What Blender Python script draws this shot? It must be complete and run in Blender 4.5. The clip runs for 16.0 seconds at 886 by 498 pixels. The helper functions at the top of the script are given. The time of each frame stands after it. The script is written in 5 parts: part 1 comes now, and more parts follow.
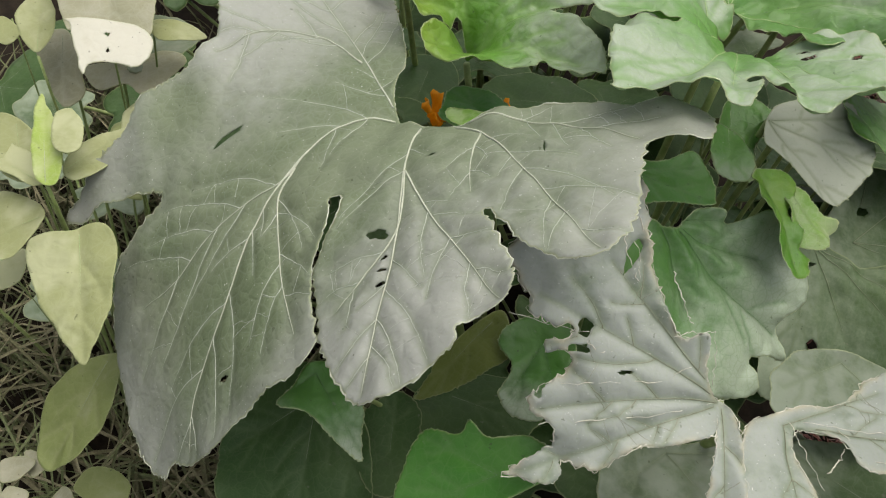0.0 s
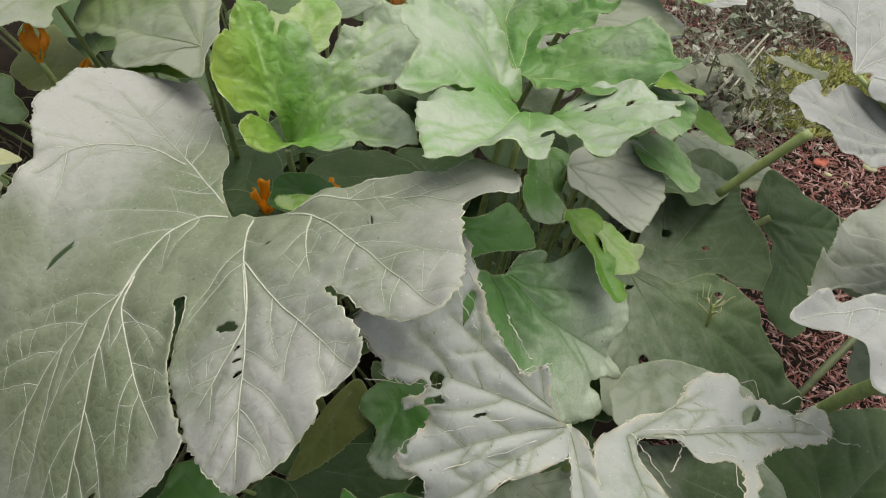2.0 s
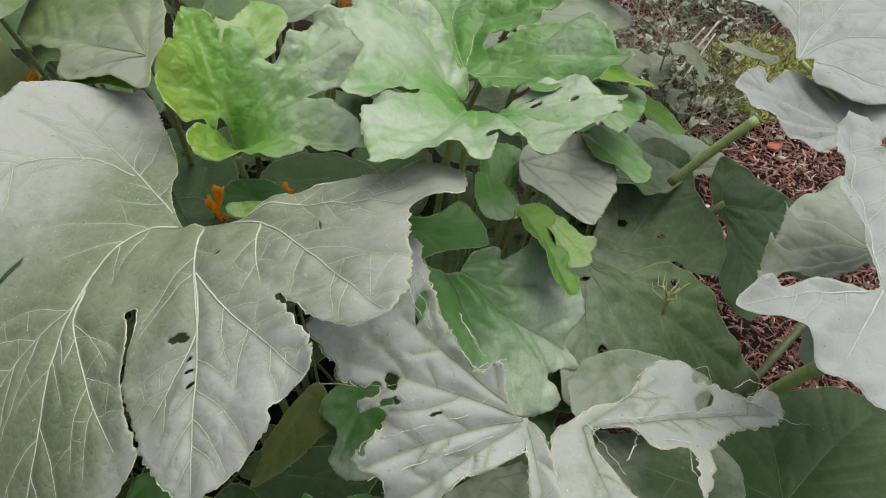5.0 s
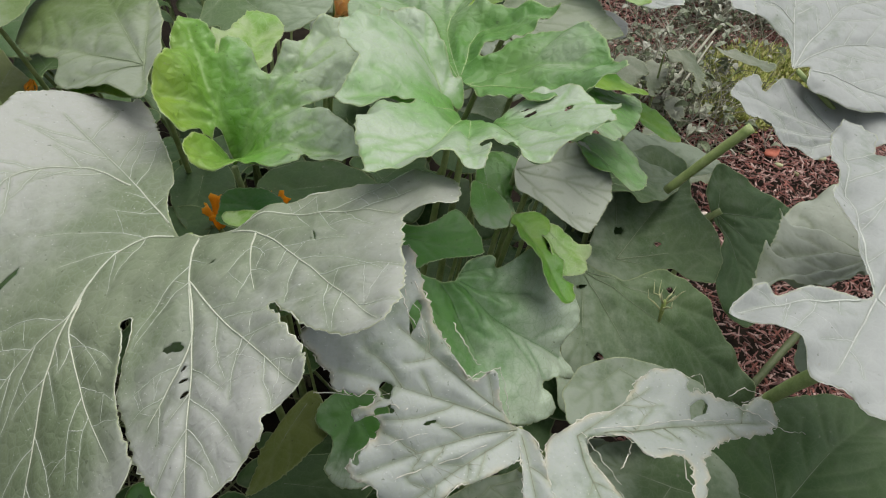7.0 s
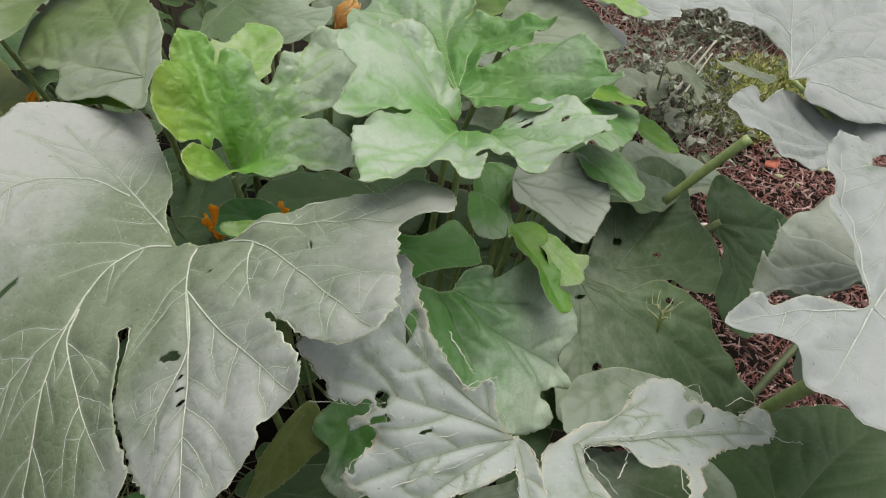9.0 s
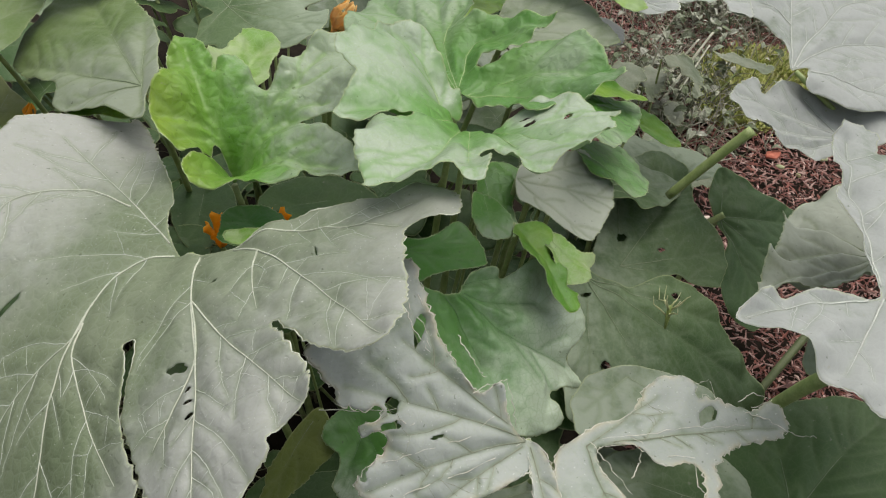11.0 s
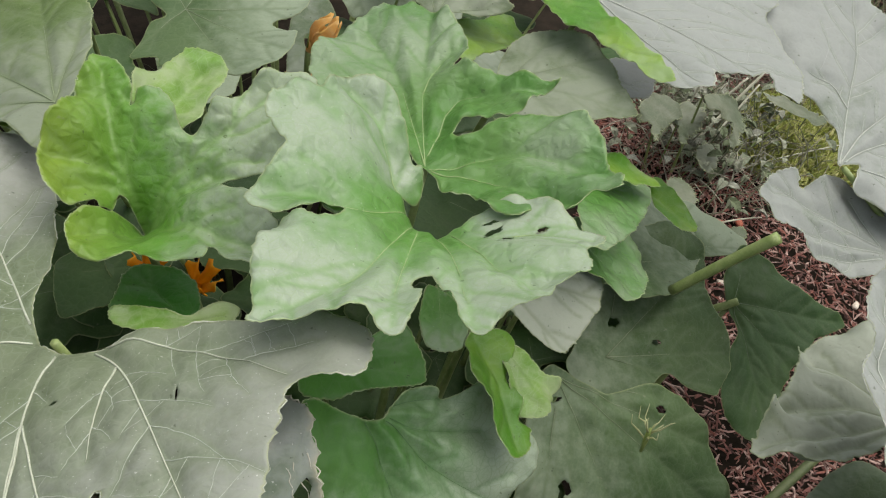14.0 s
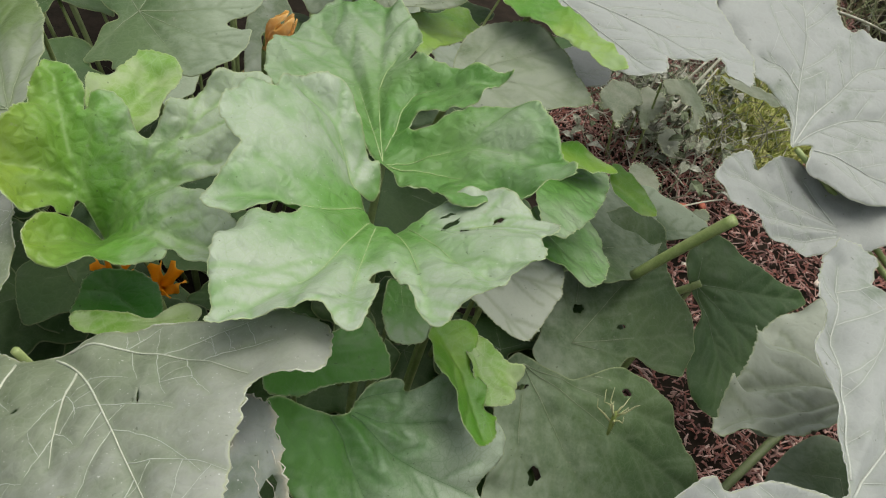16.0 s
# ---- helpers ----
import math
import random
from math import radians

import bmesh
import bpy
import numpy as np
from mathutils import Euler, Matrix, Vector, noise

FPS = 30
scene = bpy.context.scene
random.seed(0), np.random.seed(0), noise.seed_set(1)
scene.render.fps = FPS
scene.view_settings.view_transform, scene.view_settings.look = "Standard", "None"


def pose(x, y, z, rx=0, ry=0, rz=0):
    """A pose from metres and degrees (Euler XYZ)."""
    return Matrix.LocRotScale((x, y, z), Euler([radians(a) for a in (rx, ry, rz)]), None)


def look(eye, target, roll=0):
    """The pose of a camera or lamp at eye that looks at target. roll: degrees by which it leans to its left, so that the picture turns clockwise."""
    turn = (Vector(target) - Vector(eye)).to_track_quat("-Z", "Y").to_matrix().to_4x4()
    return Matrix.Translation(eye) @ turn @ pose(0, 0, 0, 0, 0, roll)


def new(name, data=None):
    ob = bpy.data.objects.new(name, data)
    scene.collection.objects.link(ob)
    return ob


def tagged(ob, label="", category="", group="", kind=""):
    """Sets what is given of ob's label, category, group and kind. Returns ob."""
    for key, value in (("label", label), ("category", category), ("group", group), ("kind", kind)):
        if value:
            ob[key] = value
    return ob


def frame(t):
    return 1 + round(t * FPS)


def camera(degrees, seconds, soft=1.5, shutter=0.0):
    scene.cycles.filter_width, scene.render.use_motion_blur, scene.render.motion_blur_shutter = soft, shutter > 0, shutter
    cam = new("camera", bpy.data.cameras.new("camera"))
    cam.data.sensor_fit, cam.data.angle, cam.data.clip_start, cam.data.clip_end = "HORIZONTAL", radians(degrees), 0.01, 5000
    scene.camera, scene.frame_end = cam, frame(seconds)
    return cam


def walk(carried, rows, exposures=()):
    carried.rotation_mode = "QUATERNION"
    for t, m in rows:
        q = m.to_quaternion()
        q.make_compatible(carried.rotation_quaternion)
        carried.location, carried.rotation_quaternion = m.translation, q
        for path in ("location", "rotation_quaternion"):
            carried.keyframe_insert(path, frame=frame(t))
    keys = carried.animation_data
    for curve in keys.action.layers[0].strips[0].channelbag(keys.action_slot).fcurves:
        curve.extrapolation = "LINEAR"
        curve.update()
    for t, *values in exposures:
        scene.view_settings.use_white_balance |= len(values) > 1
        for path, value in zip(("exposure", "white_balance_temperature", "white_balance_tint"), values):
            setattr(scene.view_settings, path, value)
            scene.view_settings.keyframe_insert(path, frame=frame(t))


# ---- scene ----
cam = camera(53.82, 16.0, 1.1)
PATH = [
    (0, pose(0.0000, 0.0000, 1.2617, 39.85, -3.85, 4.60)),
    (0.5, pose(-0.0120, -0.0264, 1.2799, 41.46, -3.77, -2.08)),
    (1, pose(-0.0144, -0.0280, 1.2934, 43.24, -4.83, -5.39)),
    (1.5, pose(-0.0049, -0.0292, 1.2998, 44.57, -5.08, -7.50)),
    (2, pose(0.0003, -0.0322, 1.3020, 45.33, -5.09, -9.07)),
    (2.5, pose(0.0080, -0.0338, 1.3071, 45.22, -4.88, -10.15)),
    (3, pose(0.0114, -0.0354, 1.3087, 45.19, -4.84, -11.00)),
    (3.5, pose(0.0148, -0.0357, 1.3110, 45.15, -4.90, -11.42)),
    (4, pose(0.0166, -0.0367, 1.3119, 45.18, -4.88, -11.78)),
    (6.5, pose(0.0235, -0.0356, 1.3172, 45.31, -4.65, -12.15)),
    (7, pose(0.0250, -0.0376, 1.3187, 45.57, -4.67, -12.08)),
    (7.5, pose(0.0270, -0.0392, 1.3200, 45.76, -4.65, -12.01)),
    (8, pose(0.0290, -0.0415, 1.3203, 45.99, -4.57, -11.98)),
    (8.5, pose(0.0311, -0.0439, 1.3211, 46.18, -4.54, -11.91)),
    (10.8, pose(0.0275, -0.0357, 1.3117, 46.81, -3.87, -12.83)),
    (11, pose(0.0269, -0.0333, 1.3161, 46.37, -3.36, -13.06)),
    (11.5, pose(0.0263, -0.0144, 1.3076, 46.57, -0.90, -13.13)),
    (12, pose(0.0571, 0.0229, 1.3165, 45.94, 1.46, -10.24)),
    (12.5, pose(0.1193, 0.1010, 1.3139, 45.15, -1.71, -5.40)),
    (13, pose(0.1896, 0.1510, 1.3174, 45.68, -3.53, -1.81)),
    (13.5, pose(0.1767, 0.1714, 1.3123, 44.05, -6.02, -4.23)),
    (14, pose(0.1564, 0.1855, 1.3069, 42.79, -7.58, -5.99)),
    (14.5, pose(0.1566, 0.1896, 1.3119, 42.30, -7.66, -6.74)),
    (15, pose(0.1585, 0.1902, 1.3175, 42.09, -7.70, -7.35)),
    (15.5, pose(0.1679, 0.1818, 1.3195, 42.37, -7.42, -7.84)),
    (16, pose(0.1686, 0.1792, 1.3164, 42.57, -7.45, -8.66)),
]
walk(cam, PATH, [(0, 0.30, 6720, 10), (1.5, 0.33, 6720, 14), (2.5, 0.31, 6690, 13), (4, 0.29, 6550, 10), (7, 0.28, 6420, 11), (11, 0.28, 6540, 11), (13, 0.25, 6600, 8), (16, 0.23, 6620, 8)])

# ---- light ----
world = bpy.data.worlds.new("overcast_sky")
scene.world = world
world.use_nodes = True
wn = world.node_tree
sky = wn.nodes.new("ShaderNodeTexSky")
sky.sky_type, sky.sun_disc = "NISHITA", False
sky.sun_elevation, sky.sun_rotation = radians(75), radians(65)
sky.air_density, sky.dust_density, sky.ozone_density = 1.0, 4.0, 1.0
background = wn.nodes["Background"]
cloud = wn.nodes.new("ShaderNodeHueSaturation")
cloud.inputs["Saturation"].default_value = 0.30
wn.links.new(sky.outputs[0], cloud.inputs["Color"])
wn.links.new(cloud.outputs[0], background.inputs[0])
background.inputs[1].default_value = 0.15
sun = new("sun", bpy.data.lights.new("sun", "SUN"))
sun.data.energy, sun.data.angle, sun.data.color = 1.6, radians(65), (1.0, 0.97, 0.92)
sun.matrix_world = look((0.55, 0.25, 2.4), (0, 0, 0))



# ---- materials ----
def nodes_of(name):
    m = bpy.data.materials.new(name)
    m.use_nodes = True
    return m, m.node_tree.nodes, m.node_tree.links, m.node_tree.nodes["Principled BSDF"]


def noise_tex(n, l, vec, scale, detail=4.0, rough=0.55, distortion=0.0):
    t = n.new("ShaderNodeTexNoise")
    t.inputs["Scale"].default_value, t.inputs["Detail"].default_value = scale, detail
    t.inputs["Roughness"].default_value, t.inputs["Distortion"].default_value = rough, distortion
    l.new(vec, t.inputs["Vector"])
    return t.outputs[0]


def ramp(n, l, value, lo, hi):
    r = n.new("ShaderNodeMapRange")
    r.interpolation_type = "SMOOTHSTEP"
    r.inputs["From Min"].default_value, r.inputs["From Max"].default_value = lo, hi
    l.new(value, r.inputs["Value"])
    return r.outputs[0]


def times_(n, l, a, b):
    m = n.new("ShaderNodeMath")
    m.operation = "MULTIPLY"
    for k, v in enumerate((a, b)):
        if isinstance(v, (int, float)):
            m.inputs[k].default_value = v
        else:
            l.new(v, m.inputs[k])
    return m.outputs[0]


def mix(n, l, fac, a, b):
    m = n.new("ShaderNodeMix")
    m.data_type = "RGBA"
    if isinstance(fac, (int, float)):
        m.inputs[0].default_value = fac
    else:
        l.new(fac, m.inputs[0])
    for k, v in ((6, a), (7, b)):
        if isinstance(v, tuple):
            m.inputs[k].default_value = (*v, 1.0)
        else:
            l.new(v, m.inputs[k])
    return m.outputs[2]


def leaf_material(name, green, second, bloom, amount, vein, through_light, rough=0.55, dry=0.0, radial=0.0, sided=False, specks=0.0, begin=0.25, thin=0.25, net=0.45, bare_veins=0.55, blotch=0.55):
    """Leaf: two greens, a powdery mildew bloom that fills between the veins, pale veins, a dry edge and light through the blade."""
    m, n, l, b = nodes_of(name)
    co = n.new("ShaderNodeTexCoord").outputs["Object"]
    info = n.new("ShaderNodeObjectInfo")
    shift = n.new("ShaderNodeVectorMath")
    shift.operation = "MULTIPLY_ADD"
    l.new(info.outputs["Random"], shift.inputs[0])
    shift.inputs[1].default_value = (7.0, 5.0, 3.0)
    l.new(co, shift.inputs[2])
    p = shift.outputs[0]
    veins = n.new("ShaderNodeAttribute")
    veins.attribute_name = "vein"
    edge = n.new("ShaderNodeAttribute")
    edge.attribute_name = "edge"
    big = noise_tex(n, l, p, 7.0, 3.0)
    mid = noise_tex(n, l, p, 34.0, 4.0, 0.55)
    fine = noise_tex(n, l, p, 260.0, 4.0, 0.7)
    col = mix(n, l, ramp(n, l, big, 0.38, 0.62), green, second)
    if sided:
        across = n.new("ShaderNodeAttribute")
        across.attribute_name = "out"
        col = mix(n, l, ramp(n, l, across.outputs["Fac"], 0.02, 0.50), second, green)
    col = mix(n, l, times_(n, l, ramp(n, l, mid, 0.45, 0.75), 0.6 * blotch), col, tuple(c * 0.6 for c in green))
    patch = n.new("ShaderNodeMath")
    patch.operation = "ADD"
    l.new(times_(n, l, big, 0.7), patch.inputs[0])
    l.new(times_(n, l, mid, blotch), patch.inputs[1])
    lift = 0.275 - 0.5 * blotch
    cover = ramp(n, l, patch.outputs[0], 0.86 - 0.62 * amount - lift, 1.0 - 0.5 * amount - lift)
    cover = times_(n, l, cover, min(1.0, 0.35 + 0.7 * amount))
    cover = times_(n, l, cover, ramp(n, l, fine, -0.3, 0.5))
    if radial:
        outward = n.new("ShaderNodeAttribute")
        outward.attribute_name = "out"
        add = n.new("ShaderNodeMath")
        add.operation = "ADD"
        l.new(outward.outputs["Fac"], add.inputs[0])
        uneven = n.new("ShaderNodeMath")
        uneven.operation = "ADD"
        l.new(times_(n, l, big, 0.4), uneven.inputs[0])
        ragged = noise_tex(n, l, p, 60.0, 6.0, 0.65)
        l.new(times_(n, l, ragged, 0.5), uneven.inputs[1])
        l.new(uneven.outputs[0], add.inputs[1])
        begin = begin + 0.18
        cover = times_(n, l, cover, ramp(n, l, add.outputs[0], begin, begin + radial))
    bare = n.new("ShaderNodeMath")
    bare.operation = "SUBTRACT"
    bare.inputs[0].default_value = 1.0
    l.new(times_(n, l, ramp(n, l, veins.outputs["Fac"], 0.25, 0.95), bare_veins), bare.inputs[1])
    cover = times_(n, l, cover, bare.outputs[0])
    col = mix(n, l, cover, col, bloom)
    col = mix(n, l, times_(n, l, ramp(n, l, veins.outputs["Fac"], 0.2, 1.0), 0.30), col, vein)
    cells = n.new("ShaderNodeTexVoronoi")
    cells.feature, cells.inputs["Scale"].default_value = "DISTANCE_TO_EDGE", 80.0
    warp = n.new("ShaderNodeVectorMath")
    warp.operation = "MULTIPLY_ADD"
    l.new(mid, warp.inputs[0])
    warp.inputs[1].default_value = (0.02, 0.02, 0.0)
    l.new(p, warp.inputs[2])
    l.new(warp.outputs[0], cells.inputs["Vector"])
    mesh = n.new("ShaderNodeTexVoronoi")
    mesh.feature, mesh.inputs["Scale"].default_value = "DISTANCE_TO_EDGE", 240.0
    l.new(warp.outputs[0], mesh.inputs["Vector"])
    lines = n.new("ShaderNodeMath")
    lines.operation = "MAXIMUM"
    l.new(times_(n, l, ramp(n, l, cells.outputs["Distance"], 0.07, 0.0), 0.22), lines.inputs[0])
    l.new(times_(n, l, ramp(n, l, mesh.outputs["Distance"], 0.10, 0.0), 0.12), lines.inputs[1])
    col = mix(n, l, lines.outputs[0], col, vein)
    spots = ramp(n, l, noise_tex(n, l, p, 90.0, 2.0), 0.7, 0.78)
    col = mix(n, l, times_(n, l, spots, 0.35), col, (0.30, 0.29, 0.22))
    if specks:
        dots = ramp(n, l, noise_tex(n, l, p, 420.0, 1.0), 0.72, 0.78)
        col = mix(n, l, times_(n, l, dots, specks), col, (0.75, 0.76, 0.68))
    pricks = ramp(n, l, noise_tex(n, l, p, 150.0, 2.0), 0.71, 0.75)
    col = mix(n, l, times_(n, l, pricks, 0.55), col, (0.05, 0.06, 0.03))
    if dry:
        worn = times_(n, l, ramp(n, l, edge.outputs["Fac"], 0.25, 1.0), ramp(n, l, mid, 0.4, 0.6))
        col = mix(n, l, times_(n, l, worn, dry), col, (0.50, 0.46, 0.32))
    else:
        col = mix(n, l, times_(n, l, ramp(n, l, edge.outputs["Fac"], 0.75, 1.0), 0.45), col, (0.42, 0.46, 0.22))
    l.new(col, b.inputs["Base Color"])
    b.inputs["Roughness"].default_value = rough
    b.inputs["Specular IOR Level"].default_value = 0.4
    bump = n.new("ShaderNodeBump")
    bump.inputs["Strength"].default_value, bump.inputs["Distance"].default_value = 0.4, 0.0012
    height = n.new("ShaderNodeMath")
    height.operation = "ADD"
    quilt = n.new("ShaderNodeMath")
    quilt.operation = "ADD"
    l.new(times_(n, l, mid, 0.6), quilt.inputs[0])
    l.new(times_(n, l, ramp(n, l, cells.outputs["Distance"], 0.0, 0.35), net), quilt.inputs[1])
    l.new(quilt.outputs[0], height.inputs[0])
    sunk = n.new("ShaderNodeMath")
    sunk.operation = "ADD"
    l.new(times_(n, l, fine, 0.15), sunk.inputs[0])
    l.new(times_(n, l, veins.outputs["Fac"], -0.9), sunk.inputs[1])
    l.new(sunk.outputs[0], height.inputs[1])
    l.new(height.outputs[0], bump.inputs["Height"])
    l.new(bump.outputs[0], b.inputs["Normal"])
    glow = n.new("ShaderNodeBsdfTranslucent")
    l.new(mix(n, l, 0.5, col, through_light), glow.inputs["Color"])
    both = n.new("ShaderNodeMixShader")
    both.inputs[0].default_value = thin
    l.new(b.outputs[0], both.inputs[1])
    l.new(glow.outputs[0], both.inputs[2])
    l.new(both.outputs[0], n["Material Output"].inputs["Surface"])
    return m


def plain_material(name, a, c, scale=40.0, rough=0.6, bump_mm=1.0):
    """Two mottled colours with a fine relief."""
    m, n, l, b = nodes_of(name)
    co = n.new("ShaderNodeTexCoord").outputs["Object"]
    s = noise_tex(n, l, co, scale, 5.0, 0.6)
    f = noise_tex(n, l, co, scale * 7, 3.0, 0.6)
    col = mix(n, l, ramp(n, l, s, 0.35, 0.65), a, c)
    col = mix(n, l, times_(n, l, ramp(n, l, f, 0.4, 0.7), 0.3), col, tuple(x * 0.6 for x in a))
    l.new(col, b.inputs["Base Color"])
    b.inputs["Roughness"].default_value = rough
    bump = n.new("ShaderNodeBump")
    bump.inputs["Strength"].default_value, bump.inputs["Distance"].default_value = 0.6, bump_mm / 1000
    l.new(s, bump.inputs["Height"])
    l.new(bump.outputs[0], b.inputs["Normal"])
    return m


def island_material(name, colours, rough=0.8):
    """Each loose piece of a heap takes one of several colours."""
    m, n, l, b = nodes_of(name)
    geo = n.new("ShaderNodeNewGeometry")
    r = n.new("ShaderNodeValToRGB")
    r.color_ramp.interpolation = "CONSTANT"
    while len(r.color_ramp.elements) < len(colours):
        r.color_ramp.elements.new(0.5)
    for k, c in enumerate(colours):
        r.color_ramp.elements[k].position = k / len(colours)
        r.color_ramp.elements[k].color = (*c, 1)
    l.new(geo.outputs["Random Per Island"], r.inputs[0])
    co = n.new("ShaderNodeTexCoord").outputs["Object"]
    f = noise_tex(n, l, co, 300.0, 3.0)
    l.new(mix(n, l, times_(n, l, ramp(n, l, f, 0.35, 0.7), 0.45), r.outputs[0], (0.05, 0.03, 0.025)), b.inputs["Base Color"])
    b.inputs["Roughness"].default_value = rough
    return m


KINDS = {
    "grey": leaf_material("mildewed_leaf", (0.145, 0.186, 0.098), (0.19, 0.227, 0.135), (0.412, 0.42, 0.382), 0.83, (0.36, 0.41, 0.30), (0.2, 0.3, 0.08), radial=0.9, specks=0.6, begin=0.40, blotch=0.5, net=0.7),
    "torn": leaf_material("torn_mildewed_leaf", (0.085, 0.15, 0.055), (0.14, 0.20, 0.10), (0.405, 0.432, 0.40), 0.74, (0.36, 0.41, 0.29), (0.2, 0.3, 0.08), 0.42, blotch=0.4, dry=0.7, specks=0.8),
    "greypale": leaf_material("pale_mildewed_leaf", (0.18, 0.225, 0.16), (0.245, 0.285, 0.225), (0.355, 0.372, 0.348), 0.88, (0.44, 0.47, 0.41), (0.25, 0.35, 0.12)),
    "sage": leaf_material("sage_mildewed_leaf", (0.12, 0.165, 0.075), (0.17, 0.215, 0.115), (0.375, 0.405, 0.33), 0.84, (0.34, 0.38, 0.28), (0.2, 0.3, 0.08), blotch=0.3),
    "greymid": leaf_material("dull_mildewed_leaf", (0.105, 0.15, 0.075), (0.15, 0.20, 0.11), (0.29, 0.335, 0.26), 0.66, (0.26, 0.31, 0.20), (0.15, 0.25, 0.06)),
    "limeside": leaf_material("lime_sided_leaf", (0.13, 0.31, 0.04), (0.28, 0.375, 0.045), (0.42, 0.49, 0.36), 0.84, (0.30, 0.43, 0.16), (0.3, 0.52, 0.05), 0.34, blotch=0.3, radial=0.40, sided=True, begin=0.74, thin=0.33, net=1.3),
    "greygreen": leaf_material("grey_green_leaf", (0.115, 0.155, 0.075), (0.155, 0.20, 0.11), (0.285, 0.32, 0.235), 0.65, (0.27, 0.31, 0.20), (0.2, 0.3, 0.06)),
    "greentop": leaf_material("half_green_leaf", (0.105, 0.17, 0.04), (0.15, 0.215, 0.07), (0.285, 0.32, 0.24), 0.80, (0.25, 0.30, 0.17), (0.2, 0.3, 0.06), radial=0.55, begin=0.12, blotch=0.35),
    "bright": leaf_material("young_leaf", (0.14, 0.33, 0.06), (0.20, 0.38, 0.115), (0.49, 0.547, 0.44), 0.76, (0.28, 0.44, 0.18), (0.24, 0.48, 0.07), 0.34, blotch=0.25, radial=0.55, begin=0.52, thin=0.36, net=1.3, specks=0.3),
    "lime": leaf_material("lime_leaf", (0.10, 0.28, 0.022), (0.24, 0.39, 0.045), (0.35, 0.46, 0.24), 0.42, (0.30, 0.43, 0.16), (0.35, 0.58, 0.04), 0.40, radial=0.5, begin=0.5, thin=0.38),
    "green": leaf_material("green_leaf", (0.10, 0.26, 0.045), (0.15, 0.30, 0.075), (0.38, 0.46, 0.32), 0.62, (0.22, 0.37, 0.13), (0.2, 0.45, 0.05), 0.34, blotch=0.3, radial=0.5, begin=0.62, thin=0.36, net=1.3, specks=0.2),
    # midgreen: dark vein colour paints in the shade of its creases
    "midgreen": leaf_material("mid_green_leaf", (0.08, 0.24, 0.035), (0.115, 0.265, 0.06), (0.43, 0.51, 0.375), 1.0, (0.07, 0.16, 0.05), (0.15, 0.35, 0.03), 0.36, radial=0.6, begin=0.60, bare_veins=0.25),
    # rich: saturated base green stands for light through the leaves above
    "rich": leaf_material("shade_rich_leaf", (0.05, 0.20, 0.02), (0.09, 0.25, 0.04), (0.24, 0.33, 0.18), 0.16, (0.16, 0.27, 0.10), (0.12, 0.32, 0.03), 0.38, radial=0.5, begin=0.6),
    "limepale": leaf_material("pale_lime_leaf", (0.15, 0.31, 0.04), (0.23, 0.36, 0.07), (0.40, 0.47, 0.28), 0.55, (0.42, 0.50, 0.28), (0.35, 0.5, 0.06), 0.42),
    # beige: a withered tone, also used as shade on the pale leaf's upper part
    "beige": leaf_material("withered_shaded_leaf", (0.30, 0.30, 0.19), (0.37, 0.36, 0.24), (0.45, 0.44, 0.33), 0.5, (0.50, 0.49, 0.37), (0.45, 0.42, 0.2)),
    # deep: canopy shade goes into this darker green, for low and filler leaves
    "deep": leaf_material("shade_dark_leaf", (0.036, 0.088, 0.017), (0.054, 0.108, 0.026), (0.125, 0.165, 0.09), 0.26, (0.13, 0.19, 0.08), (0.1, 0.2, 0.02)),
    # low: the dark green base also carries shade, beside its paler bloom
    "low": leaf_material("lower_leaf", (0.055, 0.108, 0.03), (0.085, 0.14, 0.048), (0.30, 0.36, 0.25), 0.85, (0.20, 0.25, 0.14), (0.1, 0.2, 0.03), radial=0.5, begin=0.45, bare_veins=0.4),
    "dull": leaf_material("withered_grey_leaf", (0.11, 0.14, 0.08), (0.16, 0.18, 0.11), (0.24, 0.26, 0.19), 0.5, (0.30, 0.30, 0.22), (0.2, 0.22, 0.1)),
    "olive": leaf_material("olive_leaf", (0.14, 0.18, 0.035), (0.20, 0.24, 0.06), (0.30, 0.34, 0.17), 0.30, (0.28, 0.32, 0.14), (0.25, 0.32, 0.04)),
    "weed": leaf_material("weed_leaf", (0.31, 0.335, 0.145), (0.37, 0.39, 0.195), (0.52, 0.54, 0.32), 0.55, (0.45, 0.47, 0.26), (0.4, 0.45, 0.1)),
    # weeddark: the weed greens darkened, so shade sits in the colour
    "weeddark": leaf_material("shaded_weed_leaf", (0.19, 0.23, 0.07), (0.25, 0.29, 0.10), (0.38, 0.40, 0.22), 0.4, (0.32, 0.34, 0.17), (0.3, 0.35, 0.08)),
    "weedlime": leaf_material("weed_shoot", (0.30, 0.42, 0.07), (0.42, 0.50, 0.15), (0.56, 0.60, 0.34), 0.5, (0.55, 0.6, 0.3), (0.5, 0.6, 0.1)),
    "pale": leaf_material("dry_pale_leaf", (0.48, 0.46, 0.34), (0.55, 0.53, 0.41), (0.66, 0.65, 0.55), 0.8, (0.60, 0.58, 0.46), (0.6, 0.55, 0.35)),
}
# STALK's green darkened to olive: shade on one stalk put into colour.
STALK_SHADED = plain_material("shaded_stalk", (0.075, 0.10, 0.032), (0.11, 0.135, 0.05), 60, 0.6)
STALK = plain_material("leaf_stalk", (0.20, 0.27, 0.08), (0.28, 0.34, 0.13), 60, 0.5)
RIB = plain_material("leaf_rib", (0.42, 0.45, 0.34), (0.52, 0.54, 0.43), 90, 0.5)
